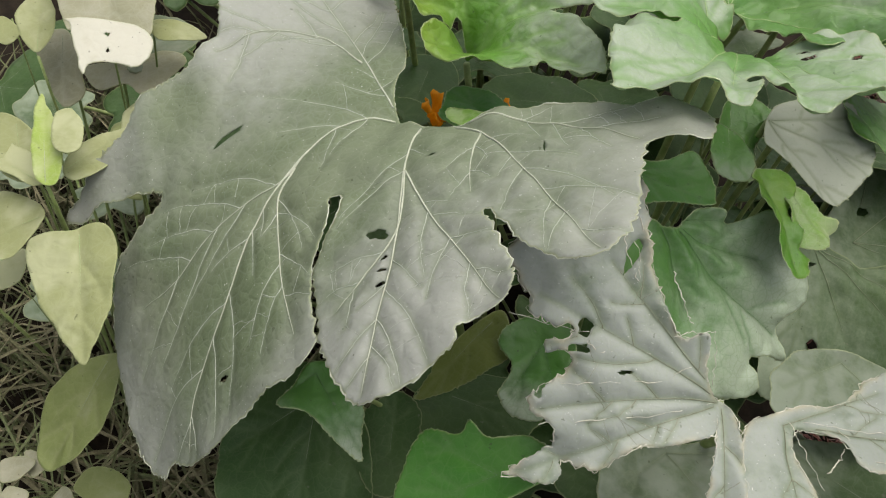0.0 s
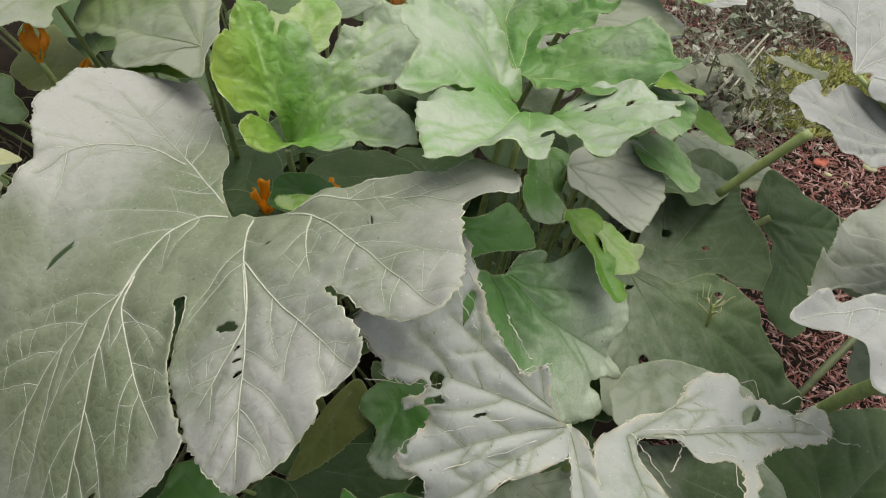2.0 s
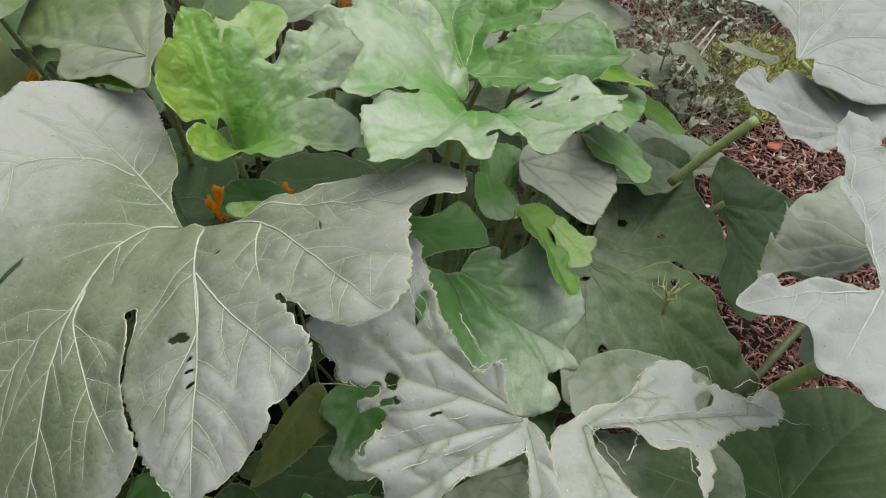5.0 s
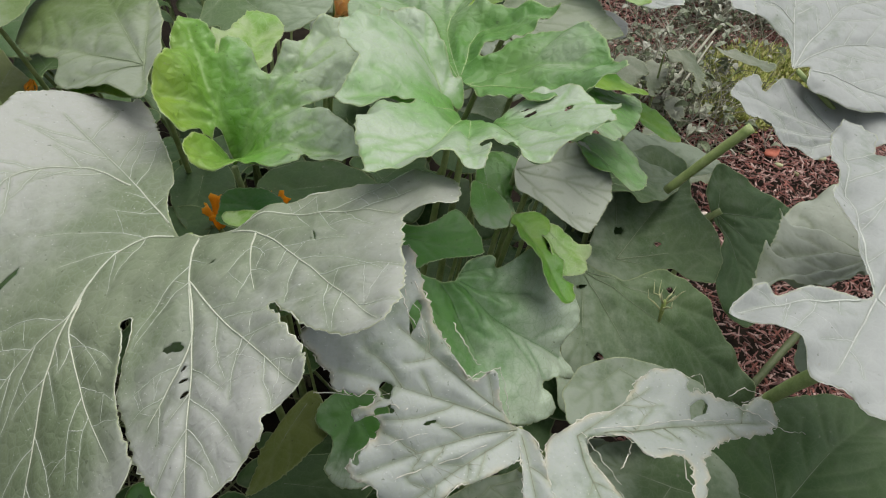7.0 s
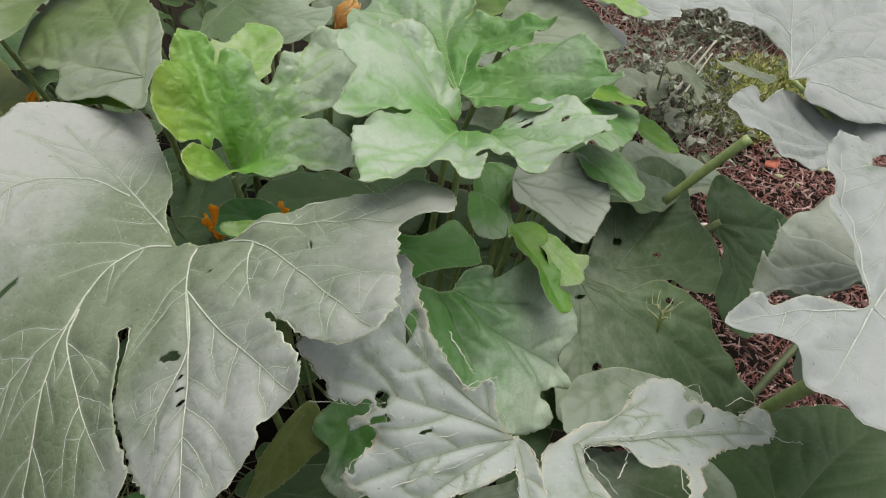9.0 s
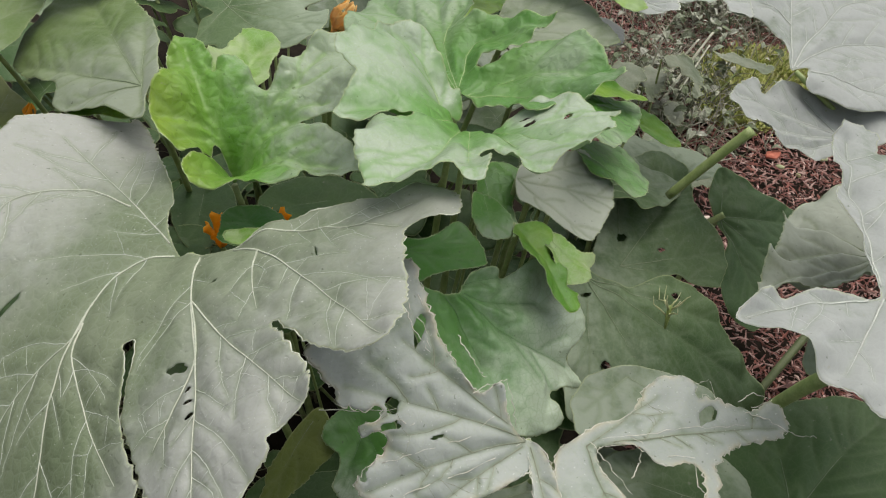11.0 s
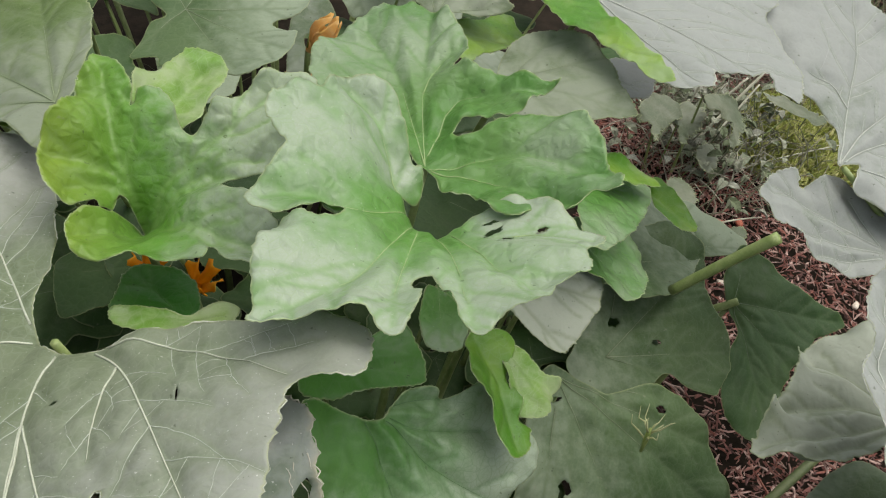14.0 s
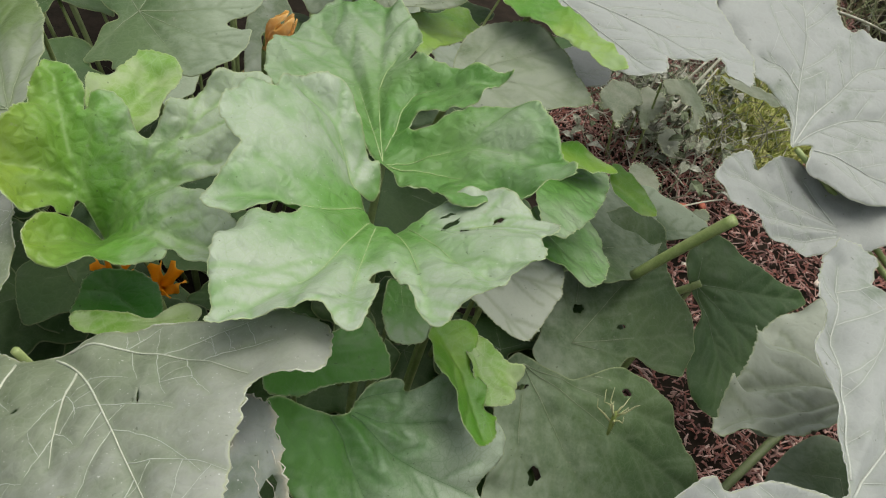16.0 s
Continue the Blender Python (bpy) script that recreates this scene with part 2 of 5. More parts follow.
# RIB_DIM: leaf_rib in a darker green, with the shade in its colour
RIB_DIM = plain_material("shaded_leaf_rib", (0.20, 0.25, 0.13), (0.26, 0.31, 0.18), 90, 0.5)
# Darker than other ribs: shade of creased veins put into the rib colour.
RIB_CREASE = plain_material("crease_dark_rib", (0.07, 0.17, 0.04), (0.10, 0.21, 0.06), 90, 0.5)
RIB_GREEN = plain_material("green_leaf_rib", (0.30, 0.42, 0.16), (0.38, 0.48, 0.22), 90, 0.5)
EDGE_LIME = plain_material("pale_leaf_edge", (0.34, 0.44, 0.20), (0.42, 0.50, 0.28), 120, 0.6)
EDGE_DRY = plain_material("dry_leaf_edge", (0.48, 0.47, 0.36), (0.66, 0.65, 0.55), 120, 0.7)
RIB_GREY2 = plain_material("soft_leaf_vein", (0.38, 0.42, 0.33), (0.47, 0.50, 0.42), 90, 0.5)
RIB_DRY = plain_material("dull_leaf_vein", (0.17, 0.18, 0.10), (0.27, 0.28, 0.19), 90, 0.5)
RIB_PALE = plain_material("pale_leaf_vein", (0.42, 0.44, 0.38), (0.50, 0.52, 0.46), 90, 0.5)
RIB_LOW = plain_material("lower_leaf_vein", (0.16, 0.21, 0.11), (0.21, 0.26, 0.15), 90, 0.5)
VEINS = {"grey": (RIB, RIB_GREY2), "torn": (RIB_DRY, RIB_DRY), "greypale": (RIB_PALE, RIB_PALE), "greymid": (RIB_DIM, RIB_DIM), "sage": (RIB_DIM, RIB_DIM), "greygreen": (RIB_DIM, RIB_DIM), "bright": (RIB_GREEN, RIB_GREEN), "green": (RIB_GREEN, RIB_GREEN), "lime": (RIB_GREEN, RIB_GREEN), "limeside": (RIB_GREEN, RIB_GREEN), "midgreen": (RIB_CREASE, RIB_CREASE), "rich": (RIB_CREASE, RIB_CREASE), "limepale": (RIB_GREEN, RIB_GREEN), "deep": (RIB_LOW, RIB_LOW), "low": (RIB_DIM, RIB_DIM), "pale": (RIB, RIB), "weed": (RIB_GREEN, RIB_GREEN), "weedlime": (RIB, RIB)}
RIMMED = ("limeside", "grey", "torn", "greypale", "greygreen", "greentop", "greymid", "sage", "bright", "green", "lime", "midgreen", "rich", "limepale")
NETTED = ("grey", "torn", "greypale")
CRINKLED = {"limeside": 0.55, "bright": 0.28, "green": 0.30, "lime": 0.4, "limepale": 0.8, "midgreen": 0.12, "rich": 0.15, "grey": 0.12, "torn": 0.10, "greypale": 0.08, "greymid": 0.18, "sage": 0.14, "weed": 0.25, "weeddark": 0.25}
FLAT = ("midgreen", "rich", "low", "deep", "greymid", "greygreen", "greentop", "olive")
PUCKERED = ("limeside", "bright", "green", "lime", "limepale", "midgreen")
GENTLE = ("limeside", "bright", "green", "lime", "midgreen", "rich", "limepale", "low", "deep", "greymid")


def petal_material(name, a, c):
    """Thin petal tissue: two mottled oranges and light through it."""
    m = plain_material(name, a, c, 120, 0.5)
    n, l = m.node_tree.nodes, m.node_tree.links
    glow = n.new("ShaderNodeBsdfTranslucent")
    glow.inputs["Color"].default_value = (*c, 1.0)
    both = n.new("ShaderNodeMixShader")
    both.inputs[0].default_value = 0.6
    l.new(n["Principled BSDF"].outputs[0], both.inputs[1])
    l.new(glow.outputs[0], both.inputs[2])
    l.new(both.outputs[0], n["Material Output"].inputs["Surface"])
    return m


PETAL = petal_material("orange_petal", (0.90, 0.42, 0.025), (0.95, 0.55, 0.06))
PETAL_PALE = petal_material("wilted_petal", (0.95, 0.60, 0.18), (0.97, 0.74, 0.38))
STRAWTIP = plain_material("withered_tip", (0.34, 0.36, 0.16), (0.46, 0.46, 0.26), 80, 0.6)
SEPAL = plain_material("sepal", (0.20, 0.26, 0.06), (0.28, 0.33, 0.10), 80, 0.55)
SOIL = plain_material("dark_soil", (0.016, 0.013, 0.009), (0.028, 0.021, 0.015), 30, 0.95, 6)
SOIL.node_tree.nodes["Principled BSDF"].inputs["Specular IOR Level"].default_value = 0.08
MULCH = island_material("bark_mulch", [(0.22, 0.088, 0.07), (0.30, 0.14, 0.11), (0.115, 0.052, 0.043), (0.39, 0.23, 0.19), (0.275, 0.098, 0.07), (0.51, 0.35, 0.295)])
STRAW = island_material("dry_grass", [(0.14, 0.14, 0.065), (0.20, 0.19, 0.10), (0.10, 0.12, 0.045), (0.13, 0.16, 0.06), (0.25, 0.23, 0.13)])
MOSS = island_material("moss_weed", [(0.42, 0.47, 0.11), (0.52, 0.54, 0.18), (0.28, 0.33, 0.08), (0.62, 0.60, 0.28)])
DRYSTEM = plain_material("dry_stem", (0.36, 0.36, 0.26), (0.48, 0.47, 0.37), 60, 0.7)
RUST = plain_material("rust_red_chip", (0.36, 0.09, 0.05), (0.45, 0.15, 0.09), 50, 0.8, 2)
CREAM = plain_material("cream_chip", (0.62, 0.52, 0.42), (0.72, 0.64, 0.54), 50, 0.8, 1)


from mathutils import geometry, kdtree

# ---- building ----
def linked(name, verts, faces, material, parent=None, label="", smooth=True):
    me = bpy.data.meshes.new(name)
    me.from_pydata([tuple(v) for v in verts], [], [tuple(f) for f in faces])
    me.materials.append(material)
    if smooth:
        me.polygons.foreach_set("use_smooth", [True] * len(me.polygons))
    me.update()
    ob = new(name, me)
    if parent is not None:
        ob.parent = parent
    if label:
        tagged(ob, label)
    return ob


def tube_mesh(points, radii, sides=10, bumpy=0.0):
    """Verts and faces of a tapered tube along points."""
    pts = [Vector(p) for p in points]
    verts, faces = [], []
    side = None
    for k, p in enumerate(pts):
        ahead = (pts[min(k + 1, len(pts) - 1)] - pts[max(k - 1, 0)]).normalized()
        if side is None:
            side = ahead.orthogonal().normalized()
        side = (side - ahead * side.dot(ahead)).normalized()
        up = ahead.cross(side)
        for j in range(sides):
            a = 2 * math.pi * j / sides
            r = radii[k] * (1 + bumpy * math.cos(5 * a))
            verts.append(p + side * (r * math.cos(a)) + up * (r * math.sin(a)))
    for k in range(len(pts) - 1):
        for j in range(sides):
            a, b = k * sides + j, k * sides + (j + 1) % sides
            faces.append((a, b, b + sides, a + sides))
    faces.append(tuple(range(sides))[::-1])
    faces.append(tuple(range((len(pts) - 1) * sides, len(pts) * sides)))
    return verts, faces


def bent(a, b, rise, count=12):
    """Points of a stalk that leaves a upwards and comes to b, bowed by rise."""
    a, b = Vector(a), Vector(b)
    mid = a.lerp(b, 0.55) + Vector(rise)
    return [a * (1 - t) ** 2 + mid * (2 * t * (1 - t)) + b * t * t for t in (k / (count - 1) for k in range(count))]


def closed_spline(points, step):
    """A closed Catmull-Rom line through 2D points, sampled about every step."""
    p = np.array(points)
    line = []
    for k in range(len(p)):
        a, b, c, d = p[k - 1], p[k], p[(k + 1) % len(p)], p[(k + 2) % len(p)]
        for t in np.linspace(0, 1, max(2, int(np.hypot(*(c - b)) / step)), endpoint=False):
            line.append(0.5 * (2 * b + (c - a) * t + (2 * a - 5 * b + 4 * c - d) * t * t + (3 * b - a - 3 * c + d) * t ** 3))
    return np.array(line)


def inside(line, q):
    """Which of the points q lie within a closed line."""
    odd = np.zeros(len(q), bool)
    for a, b in zip(line, np.roll(line, -1, 0)):
        if a[1] == b[1]:
            continue
        hit = (a[1] > q[:, 1]) != (b[1] > q[:, 1])
        odd ^= hit & (q[:, 0] < (b[0] - a[0]) * (q[:, 1] - a[1]) / (b[1] - a[1]) + a[0])
    return odd


def tree_of(paths, step=0.002):
    """A search tree of points along lines, or None."""
    dots = []
    for p in paths:
        for a, b in zip(p[:-1], p[1:]):
            c = max(1, int(np.hypot(*(b - a)) / step))
            dots += [a + (b - a) * t / c for t in range(c)]
        dots.append(p[-1])
    if not dots:
        return None
    tree = kdtree.KDTree(len(dots))
    for k, d in enumerate(dots):
        tree.insert((d[0], d[1], 0), k)
    tree.balance()
    return tree


def off(points, tree):
    """Distance of each point from the nearest of a tree."""
    return np.array([tree.find((x, y, 0))[2] for x, y in points]) if tree else np.full(len(points), 0.05)


def bumps(q, scale, seed, z=0.0):
    return np.array([noise.noise((x * scale + seed * 3.1, y * scale - seed * 1.7, z)) for x, y in q])


LEAVES = []


def through_points(points, count=9):
    """An open Catmull-Rom line through 2D points."""
    p = np.array(points)
    p = np.concatenate([[2 * p[0] - p[1]], p, [2 * p[-1] - p[-2]]])
    t = np.linspace(0, 1, count, endpoint=False)[:, None]
    runs = [0.5 * (2 * b + (c - a) * t + (2 * a - 5 * b + 4 * c - d) * t * t + (3 * b - a - 3 * c + d) * t ** 3) for a, b, c, d in zip(p, p[1:], p[2:], p[3:])]
    return np.concatenate(runs + [p[-2:-1]])


def bow(e, via, count):
    """Points from the stalk's end to e, drawn towards via on the way."""
    t = np.linspace(0, 1, count)[:, None]
    return 2 * t * (1 - t) * np.array(via) + t * t * np.array(e)


def leaf(plant, kind, base, tilt, margin, ribs=(), curl=(), holes=(), label="", stalk=0.0042, teeth=0.0015, ruffle=1.0, foot=None, coarse=0.0, pleat=0.0, bloom_light_to=None, patches=()):
    """A leaf blade: margin gives the lobes and the bays between them as (degrees, centimetres) round the stalk's end, curl the bend of the blade."""
    seed = len(LEAVES) + 1
    rng = np.random.default_rng(seed)
    torn = kind == "torn"
    if kind in ("weed", "weeddark", "weedlime", "pale", "beige"):
        teeth, ruffle = 0.0004, 0.5
    elif kind in GENTLE:
        teeth *= 0.5
    polar = np.array([(r / 100 * math.cos(radians(a)), r / 100 * math.sin(radians(a))) for a, r in margin])
    reach = np.hypot(*polar.T).max()
    grid = max(coarse, 0.0026, min(reach / 75, 0.0036))
    line = closed_spline(polar, grid * (0.8 if not torn else 0.9))
    out = np.roll(line, -1, 0) - np.roll(line, 1, 0)
    out = np.stack([out[:, 1], -out[:, 0]], 1) / (np.hypot(*out.T)[:, None] + 1e-9)
    k = np.arange(len(line))
    rough = teeth * (np.abs(np.sin(k * 0.9 + np.sin(k * 0.13) * 2)) - 0.5) + (0.2 if torn else 0.5) * teeth * rng.standard_normal(len(line))
    rough = rough + 1.6 * max(teeth, 0.0015) * bumps(line, 45, seed, 9.0)
    if torn:
        rough = rough + 0.005 * bumps(line, 75, seed, 4.0) + 0.003 * bumps(line, 190, seed, 6.0)
    line = line + out * (rough * np.clip(np.hypot(*line.T) / (0.6 * reach), 0.15, 1) ** 2)[:, None]
    rim_tree = tree_of([np.concatenate([line, line[:1]])])
    lo, hi = line.min(0), line.max(0)
    gx, gy = np.meshgrid(np.arange(lo[0], hi[0], grid), np.arange(lo[1], hi[1], grid * 0.866))
    gx = gx + (np.arange(gx.shape[0]) % 2)[:, None] * grid / 2
    q = np.stack([gx.ravel(), gy.ravel()], 1) + rng.uniform(-0.15, 0.15, (gx.size, 2)) * grid
    q = q[inside(line, q)]
    q = q[off(q, rim_tree) > grid * 0.5]
    rings = [line]
    for u, v, ra, rb, a in holes:
        c, s = math.cos(radians(a)), math.sin(radians(a))
        w = np.linspace(0, 2 * math.pi, 14, endpoint=False)
        rr = 1 + 0.2 * rng.standard_normal(14)
        x, y = ra / 100 * np.cos(w) * rr, rb / 100 * np.sin(w) * rr
        ring = np.stack([u / 100 + x * c - y * s, v / 100 + x * s + y * c], 1)
        q = q[~inside((ring - (u / 100, v / 100)) * 1.3 + (u / 100, v / 100), q)]
        rings.append(ring)
    pts = np.concatenate(rings + [q])
    edges, start = [], 0
    for r in rings:
        edges += [(start + j, start + (j + 1) % len(r)) for j in range(len(r))]
        start += len(r)
    made = geometry.delaunay_2d_cdt([Vector(p) for p in pts], edges, [], 0, 1e-6)
    p2, tris = np.array([tuple(v) for v in made[0]]), np.array(made[2])
    mid = p2[tris].mean(1)
    keep = inside(line, mid)
    for r in rings[1:]:
        keep &= ~inside(r, mid)
    tris = tris[keep]
    # ribs, side veins and cross veins as lines on the blade
    main, fine, links = [], [], []
    for rib in ribs:
        if isinstance(rib[0], tuple):
            main.append(through_points([(r / 100 * math.cos(radians(a)), r / 100 * math.sin(radians(a))) for a, r in rib]))
        else:
            e = np.array([math.cos(radians(rib[0])), math.sin(radians(rib[0]))]) * rib[1] / 100
            via = np.array([math.cos(radians(rib[2])), math.sin(radians(rib[2]))]) * rib[3] / 100 if len(rib) > 2 else e * 0.5
            main.append(bow(e * 0.97, via, 22))
    trees = [tree_of([path]) for path in main]
    for m, path in enumerate(main):
        r = np.hypot(*np.diff(path, axis=0).T).sum()
        steps = max(3, int(r / 0.036))
        rest = tree_of([o for o in main if o is not path])
        for j in range(1, steps):
            for turn in (-1, 1):
                f = (j + 0.35 * rng.uniform(-1, 1)) / steps
                i = min(len(path) - 2, int(f * (len(path) - 1)))
                if np.hypot(*path[i]) < 0.03 or f > 0.93:
                    continue
                ahead = math.atan2(*(path[i + 1] - path[i])[::-1])
                b = ahead + turn * radians(rng.uniform(40, 56))
                long = max(0.02, r * (0.42 - 0.26 * abs(f - 0.35)) * rng.uniform(0.8, 1.15))
                way = np.array([math.cos(b), math.sin(b)])
                b2 = b - turn * radians(rng.uniform(16, 34))
                tip = way * long * 0.55 + np.array([math.cos(b2), math.sin(b2)]) * long * 0.5
                side = bow(tip, way * long * 0.5, 16) + path[i]
                side[1:] += np.cumsum(rng.normal(0, 0.0005, (15, 2)), 0)
                # a side vein ends where the next rib's field begins
                stop = np.nonzero(off(side, rest)[3:] < off(side, trees[m])[3:])[0] if rest else []
                side = side[:3 + stop[0]] if len(stop) else side
                if len(side) > 4:
                    fine.append(side)
    if kind in NETTED or kind in CRINKLED:
        every = [tree_of([o]) for o in fine]
        for k, side in enumerate(fine):
            near = [every[o] for o in range(len(fine)) if o != k and np.hypot(*(fine[o][0] - side[0])) < 0.07]
            if not near:
                continue
            for i in range(3, len(side) - 2, 4):
                d = side[i + 1] - side[i]
                across = np.array([-d[1], d[0]]) / (np.hypot(*d) + 1e-9) * rng.choice((-1, 1)) + rng.normal(0, 0.25, 2)
                link = side[i] + across * np.linspace(0, 0.034, 12)[:, None]
                link[1:] += np.cumsum(rng.normal(0, 0.0006, (11, 2)), 0)
                met = np.nonzero(np.min([off(link, o) for o in near], 0)[3:] < 0.0022)[0]
                if len(met):
                    links.append(link[:4 + met[0]])

    main_tree, side_tree, link_tree = tree_of(main), tree_of(fine), tree_of(links)
    scale = min(1.0, reach / 0.2)

    def height(points):
        u, v = points.T
        r = np.hypot(u, v)
        h = np.zeros(len(points))
        for c, t in zip(curl, (u * u, u * v, v * v, 3 * u ** 3, 3 * u * u * v, 3 * u * v * v, 3 * v ** 3, 1 - np.exp(-r / 0.06))):
            h += c * t
        h = np.clip(h, -0.25, 0.25)
        dm, ds = off(points, main_tree), off(points, side_tree)
        rim = np.exp(-off(points, rim_tree) / (0.09 * reach))
        puff = 1 - np.exp(-(np.minimum(dm, ds) / (0.0065 if kind in NETTED else 0.010)) ** 1.5)
        if link_tree:
            h = h + 0.0010 * scale * (1 - np.exp(-(np.minimum(np.minimum(dm, ds), off(points, link_tree)) / 0.004) ** 1.5))
        h = h + (0.0014 if torn else 0.0009 if kind == "low" else 0.0020 if kind in FLAT else 0.0014 if kind == "grey" else 0.0007 if kind in NETTED else 0.0004 if kind == "bright" else 0.0016) * puff * scale - 0.003 * np.exp(-(dm / 0.012) ** 2) * scale
        h = h + scale * ruffle * (0.0024 * bumps(points, 14, seed) + 0.013 * rim * bumps(points, 26, seed, 5.0))
        h = h + 0.0012 * scale * bumps(points, 50, seed, 2.0)
        if kind in PUCKERED:
            h = h + 0.0045 * scale * np.exp(-off(points, rim_tree) / 0.022) * bumps(points, 75, seed, 3.0)
        crisp = CRINKLED.get(kind, 0.0) * scale
        if crisp:
            h = h + crisp * (0.017 * (0.4 - np.abs(bumps(points, 24, seed, 7.0))) + 0.006 * (0.4 - np.abs(bumps(points, 62, seed, 8.0))))
        h = h + pleat * np.minimum(dm, 0.06) * np.minimum(1, r / 0.05)
        return h, np.minimum(dm, ds)

    u, v = p2.T
    h, d = height(p2)
    edge_off = off(p2, rim_tree)
    n = len(p2)
    thick = 0.0008
    verts = np.concatenate([np.stack([u, v, h], 1), np.stack([u, v, h - thick], 1)])
    count = {}
    for a, b, c in tris:
        for x, y in ((a, b), (b, c), (c, a)):
            key = (min(x, y), max(x, y))
            count[key] = None if key in count else (x, y)
    faces = [tuple(int(i) for i in t) for t in tris] + [(int(c) + n, int(b) + n, int(a) + n) for a, b, c in tris]
    faces += [(int(y), int(x), int(x) + n, int(y) + n) for x, y in (e for e in count.values() if e)]
    blade = linked("leaf", verts, faces, KINDS[kind], plant, label or LABELS.get(kind, ""))
    spread = np.hypot(u, v) / reach
    # direction of the paler side, for mildew and for light put into colour
    if bloom_light_to:
        way, share = radians(bloom_light_to[0]), bloom_light_to[1]
        spread = (1 - share) * spread + share * (0.45 + 0.75 * (u * math.cos(way) + v * math.sin(way)) / reach)
    for a, r, wide, much in patches:
        spread = spread + much * np.exp(-((u - r / 100 * math.cos(radians(a))) ** 2 + (v - r / 100 * math.sin(radians(a))) ** 2) / (wide / 100) ** 2)
    for key, val in (("vein", np.exp(-d / 0.004)), ("edge", np.exp(-edge_off / 0.006)), ("out", spread)):
        at = blade.data.attributes.new(key, "FLOAT", "POINT")
        at.data.foreach_set("value", np.concatenate([val, val]).astype(np.float32))
    place = pose(*base, *tilt)
    blade.matrix_parent_inverse, blade.matrix_basis = Matrix.Translation(plant.location).inverted(), place

    def on_blade(path):
        """The stretch of a line that lies on the blade, with its height."""
        ok = inside(line, path) & (off(path, rim_tree) > 0.002)
        for r in rings[1:]:
            ok &= ~inside(r, path)
        runs, a = [], None
        for k, good in enumerate(list(ok) + [False]):
            if good and a is None:
                a = k
            if not good and a is not None:
                runs.append((k - a, a, k))
                a = None
        if not runs or max(runs)[0] < 3:
            return None
        _, a, b = max(runs)
        return np.column_stack([path[a:b], height(path[a:b])[0]])

    rib_look, vein_look = VEINS.get(kind, (RIB_DIM, RIB_DIM))
    for path in main if reach > 0.06 and kind not in ("limeside", "lime") else ():
        path = on_blade(path)
        if path is not None:
            if kind not in NETTED and kind != "midgreen":
                path = path[:max(3, int(len(path) * 0.55))]
            size = [(0.00105 - 0.0008 * t) * min(1.0, reach / 0.28) * (0.55 if torn else 1.0 if kind in NETTED else 0.6) for t in np.linspace(0, 1, len(path))]
            linked("rib", *tube_mesh(path + (0, 0, 0.0009), size, 6), rib_look, blade)
    nv, nf = [], []
    for path in fine if kind in NETTED and reach > 0.06 else ():
        path = on_blade(path)
        if path is not None:
            tv, tf = tube_mesh(path + (0, 0, 0.0004), [0.00048 * (1 - 0.7 * t) * min(1.0, reach / 0.22) for t in np.linspace(0, 1, len(path))], 4)
            nf += [tuple(len(nv) + i for i in f) for f in tf]
            nv += tv
    for path in links if kind in NETTED and reach > 0.06 else ():
        path = on_blade(path)
        if path is not None:
            tv, tf = tube_mesh(path + (0, 0, 0.0002), [0.00026 * min(1.0, reach / 0.22)] * len(path), 3)
            nf += [tuple(len(nv) + i for i in f) for f in tf]
            nv += tv
    if nv:
        tagged(linked("vein_network", nv, nf, vein_look, blade), kind="stuff")
    if kind in RIMMED and not coarse:
        ring = line[::1]
        lift = height(ring)[0]
        width = 0.0006 if torn else 0.0004 if kind in GENTLE else 0.0006
        wobble = 0.0010 if torn else 0.0004
        hem = [(x + rng.normal(0, wobble), y + rng.normal(0, wobble), z - 0.0004) for (x, y), z in zip(ring, lift)]
        linked("leaf_edge", *tube_mesh(hem + hem[:1], [width * max(0.15, 0.7 + 1.3 * b) for b in bumps(np.concatenate([ring, ring[:1]]), 60 if torn else 30, seed, 12.0)], 4), EDGE_DRY if torn else EDGE_LIME if kind in ("bright", "green", "lime", "midgreen", "limeside", "rich", "limepale") else rib_look, blade)
    # stalk down towards the plant's crown
    crown = plant.location + Vector((rng.uniform(-0.05, 0.05), rng.uniform(-0.05, 0.05), 0.0))
    top = Vector(base) + (place.to_3x3() @ Vector((0, 0, float(height(np.zeros((1, 2)))[0][0]) - 0.003)))
    root = Vector(foot) if foot else Vector((top.x, top.y, 0)).lerp(crown, plant.get('spread', 0.4))
    path = bent(root, top, Vector((0, 0, 0.10)) * min(1, top.z))
    inv = place.inverted()
    if stalk:
        linked("stalk", *tube_mesh([inv @ p for p in path], [stalk * min(1.0, reach / 0.16) * (1.5 - 0.55 * k / 11) for k in range(12)], 10, 0.05), STALK, blade)
    LEAVES.append(blade)
    return blade


LABELS = {
    "grey": "large grey-green leaf powdered with mildew",
    "torn": "torn ragged leaf with dry brown edges and mildew",
    "greypale": "pale silvery leaf covered with powdery mildew",
    "sage": "sage-green leaf dusted with mildew",
    "greymid": "dull grey-green mildewed leaf",
    "greygreen": "soft grey-green leaf",
    "bright": "young bright green lobed leaf",
    "limeside": "lobed leaf, lime-yellow on one half and green on the other",
    "lime": "yellowish lime-green leaf",
    "rich": "deep saturated green leaf in shade",
    "limepale": "crumpled pale lime-green leaf fold",
    "deep": "green leaf darkened to carry the canopy shade",
    "low": "dark lower leaf near the ground",
    "olive": "olive yellow-green leaf",
    "beige": "withered beige-green leaf, partly a shade tone",
    "dull": "withered grey-green weed leaf",
    "pale": "dried cream-white leaf",
}


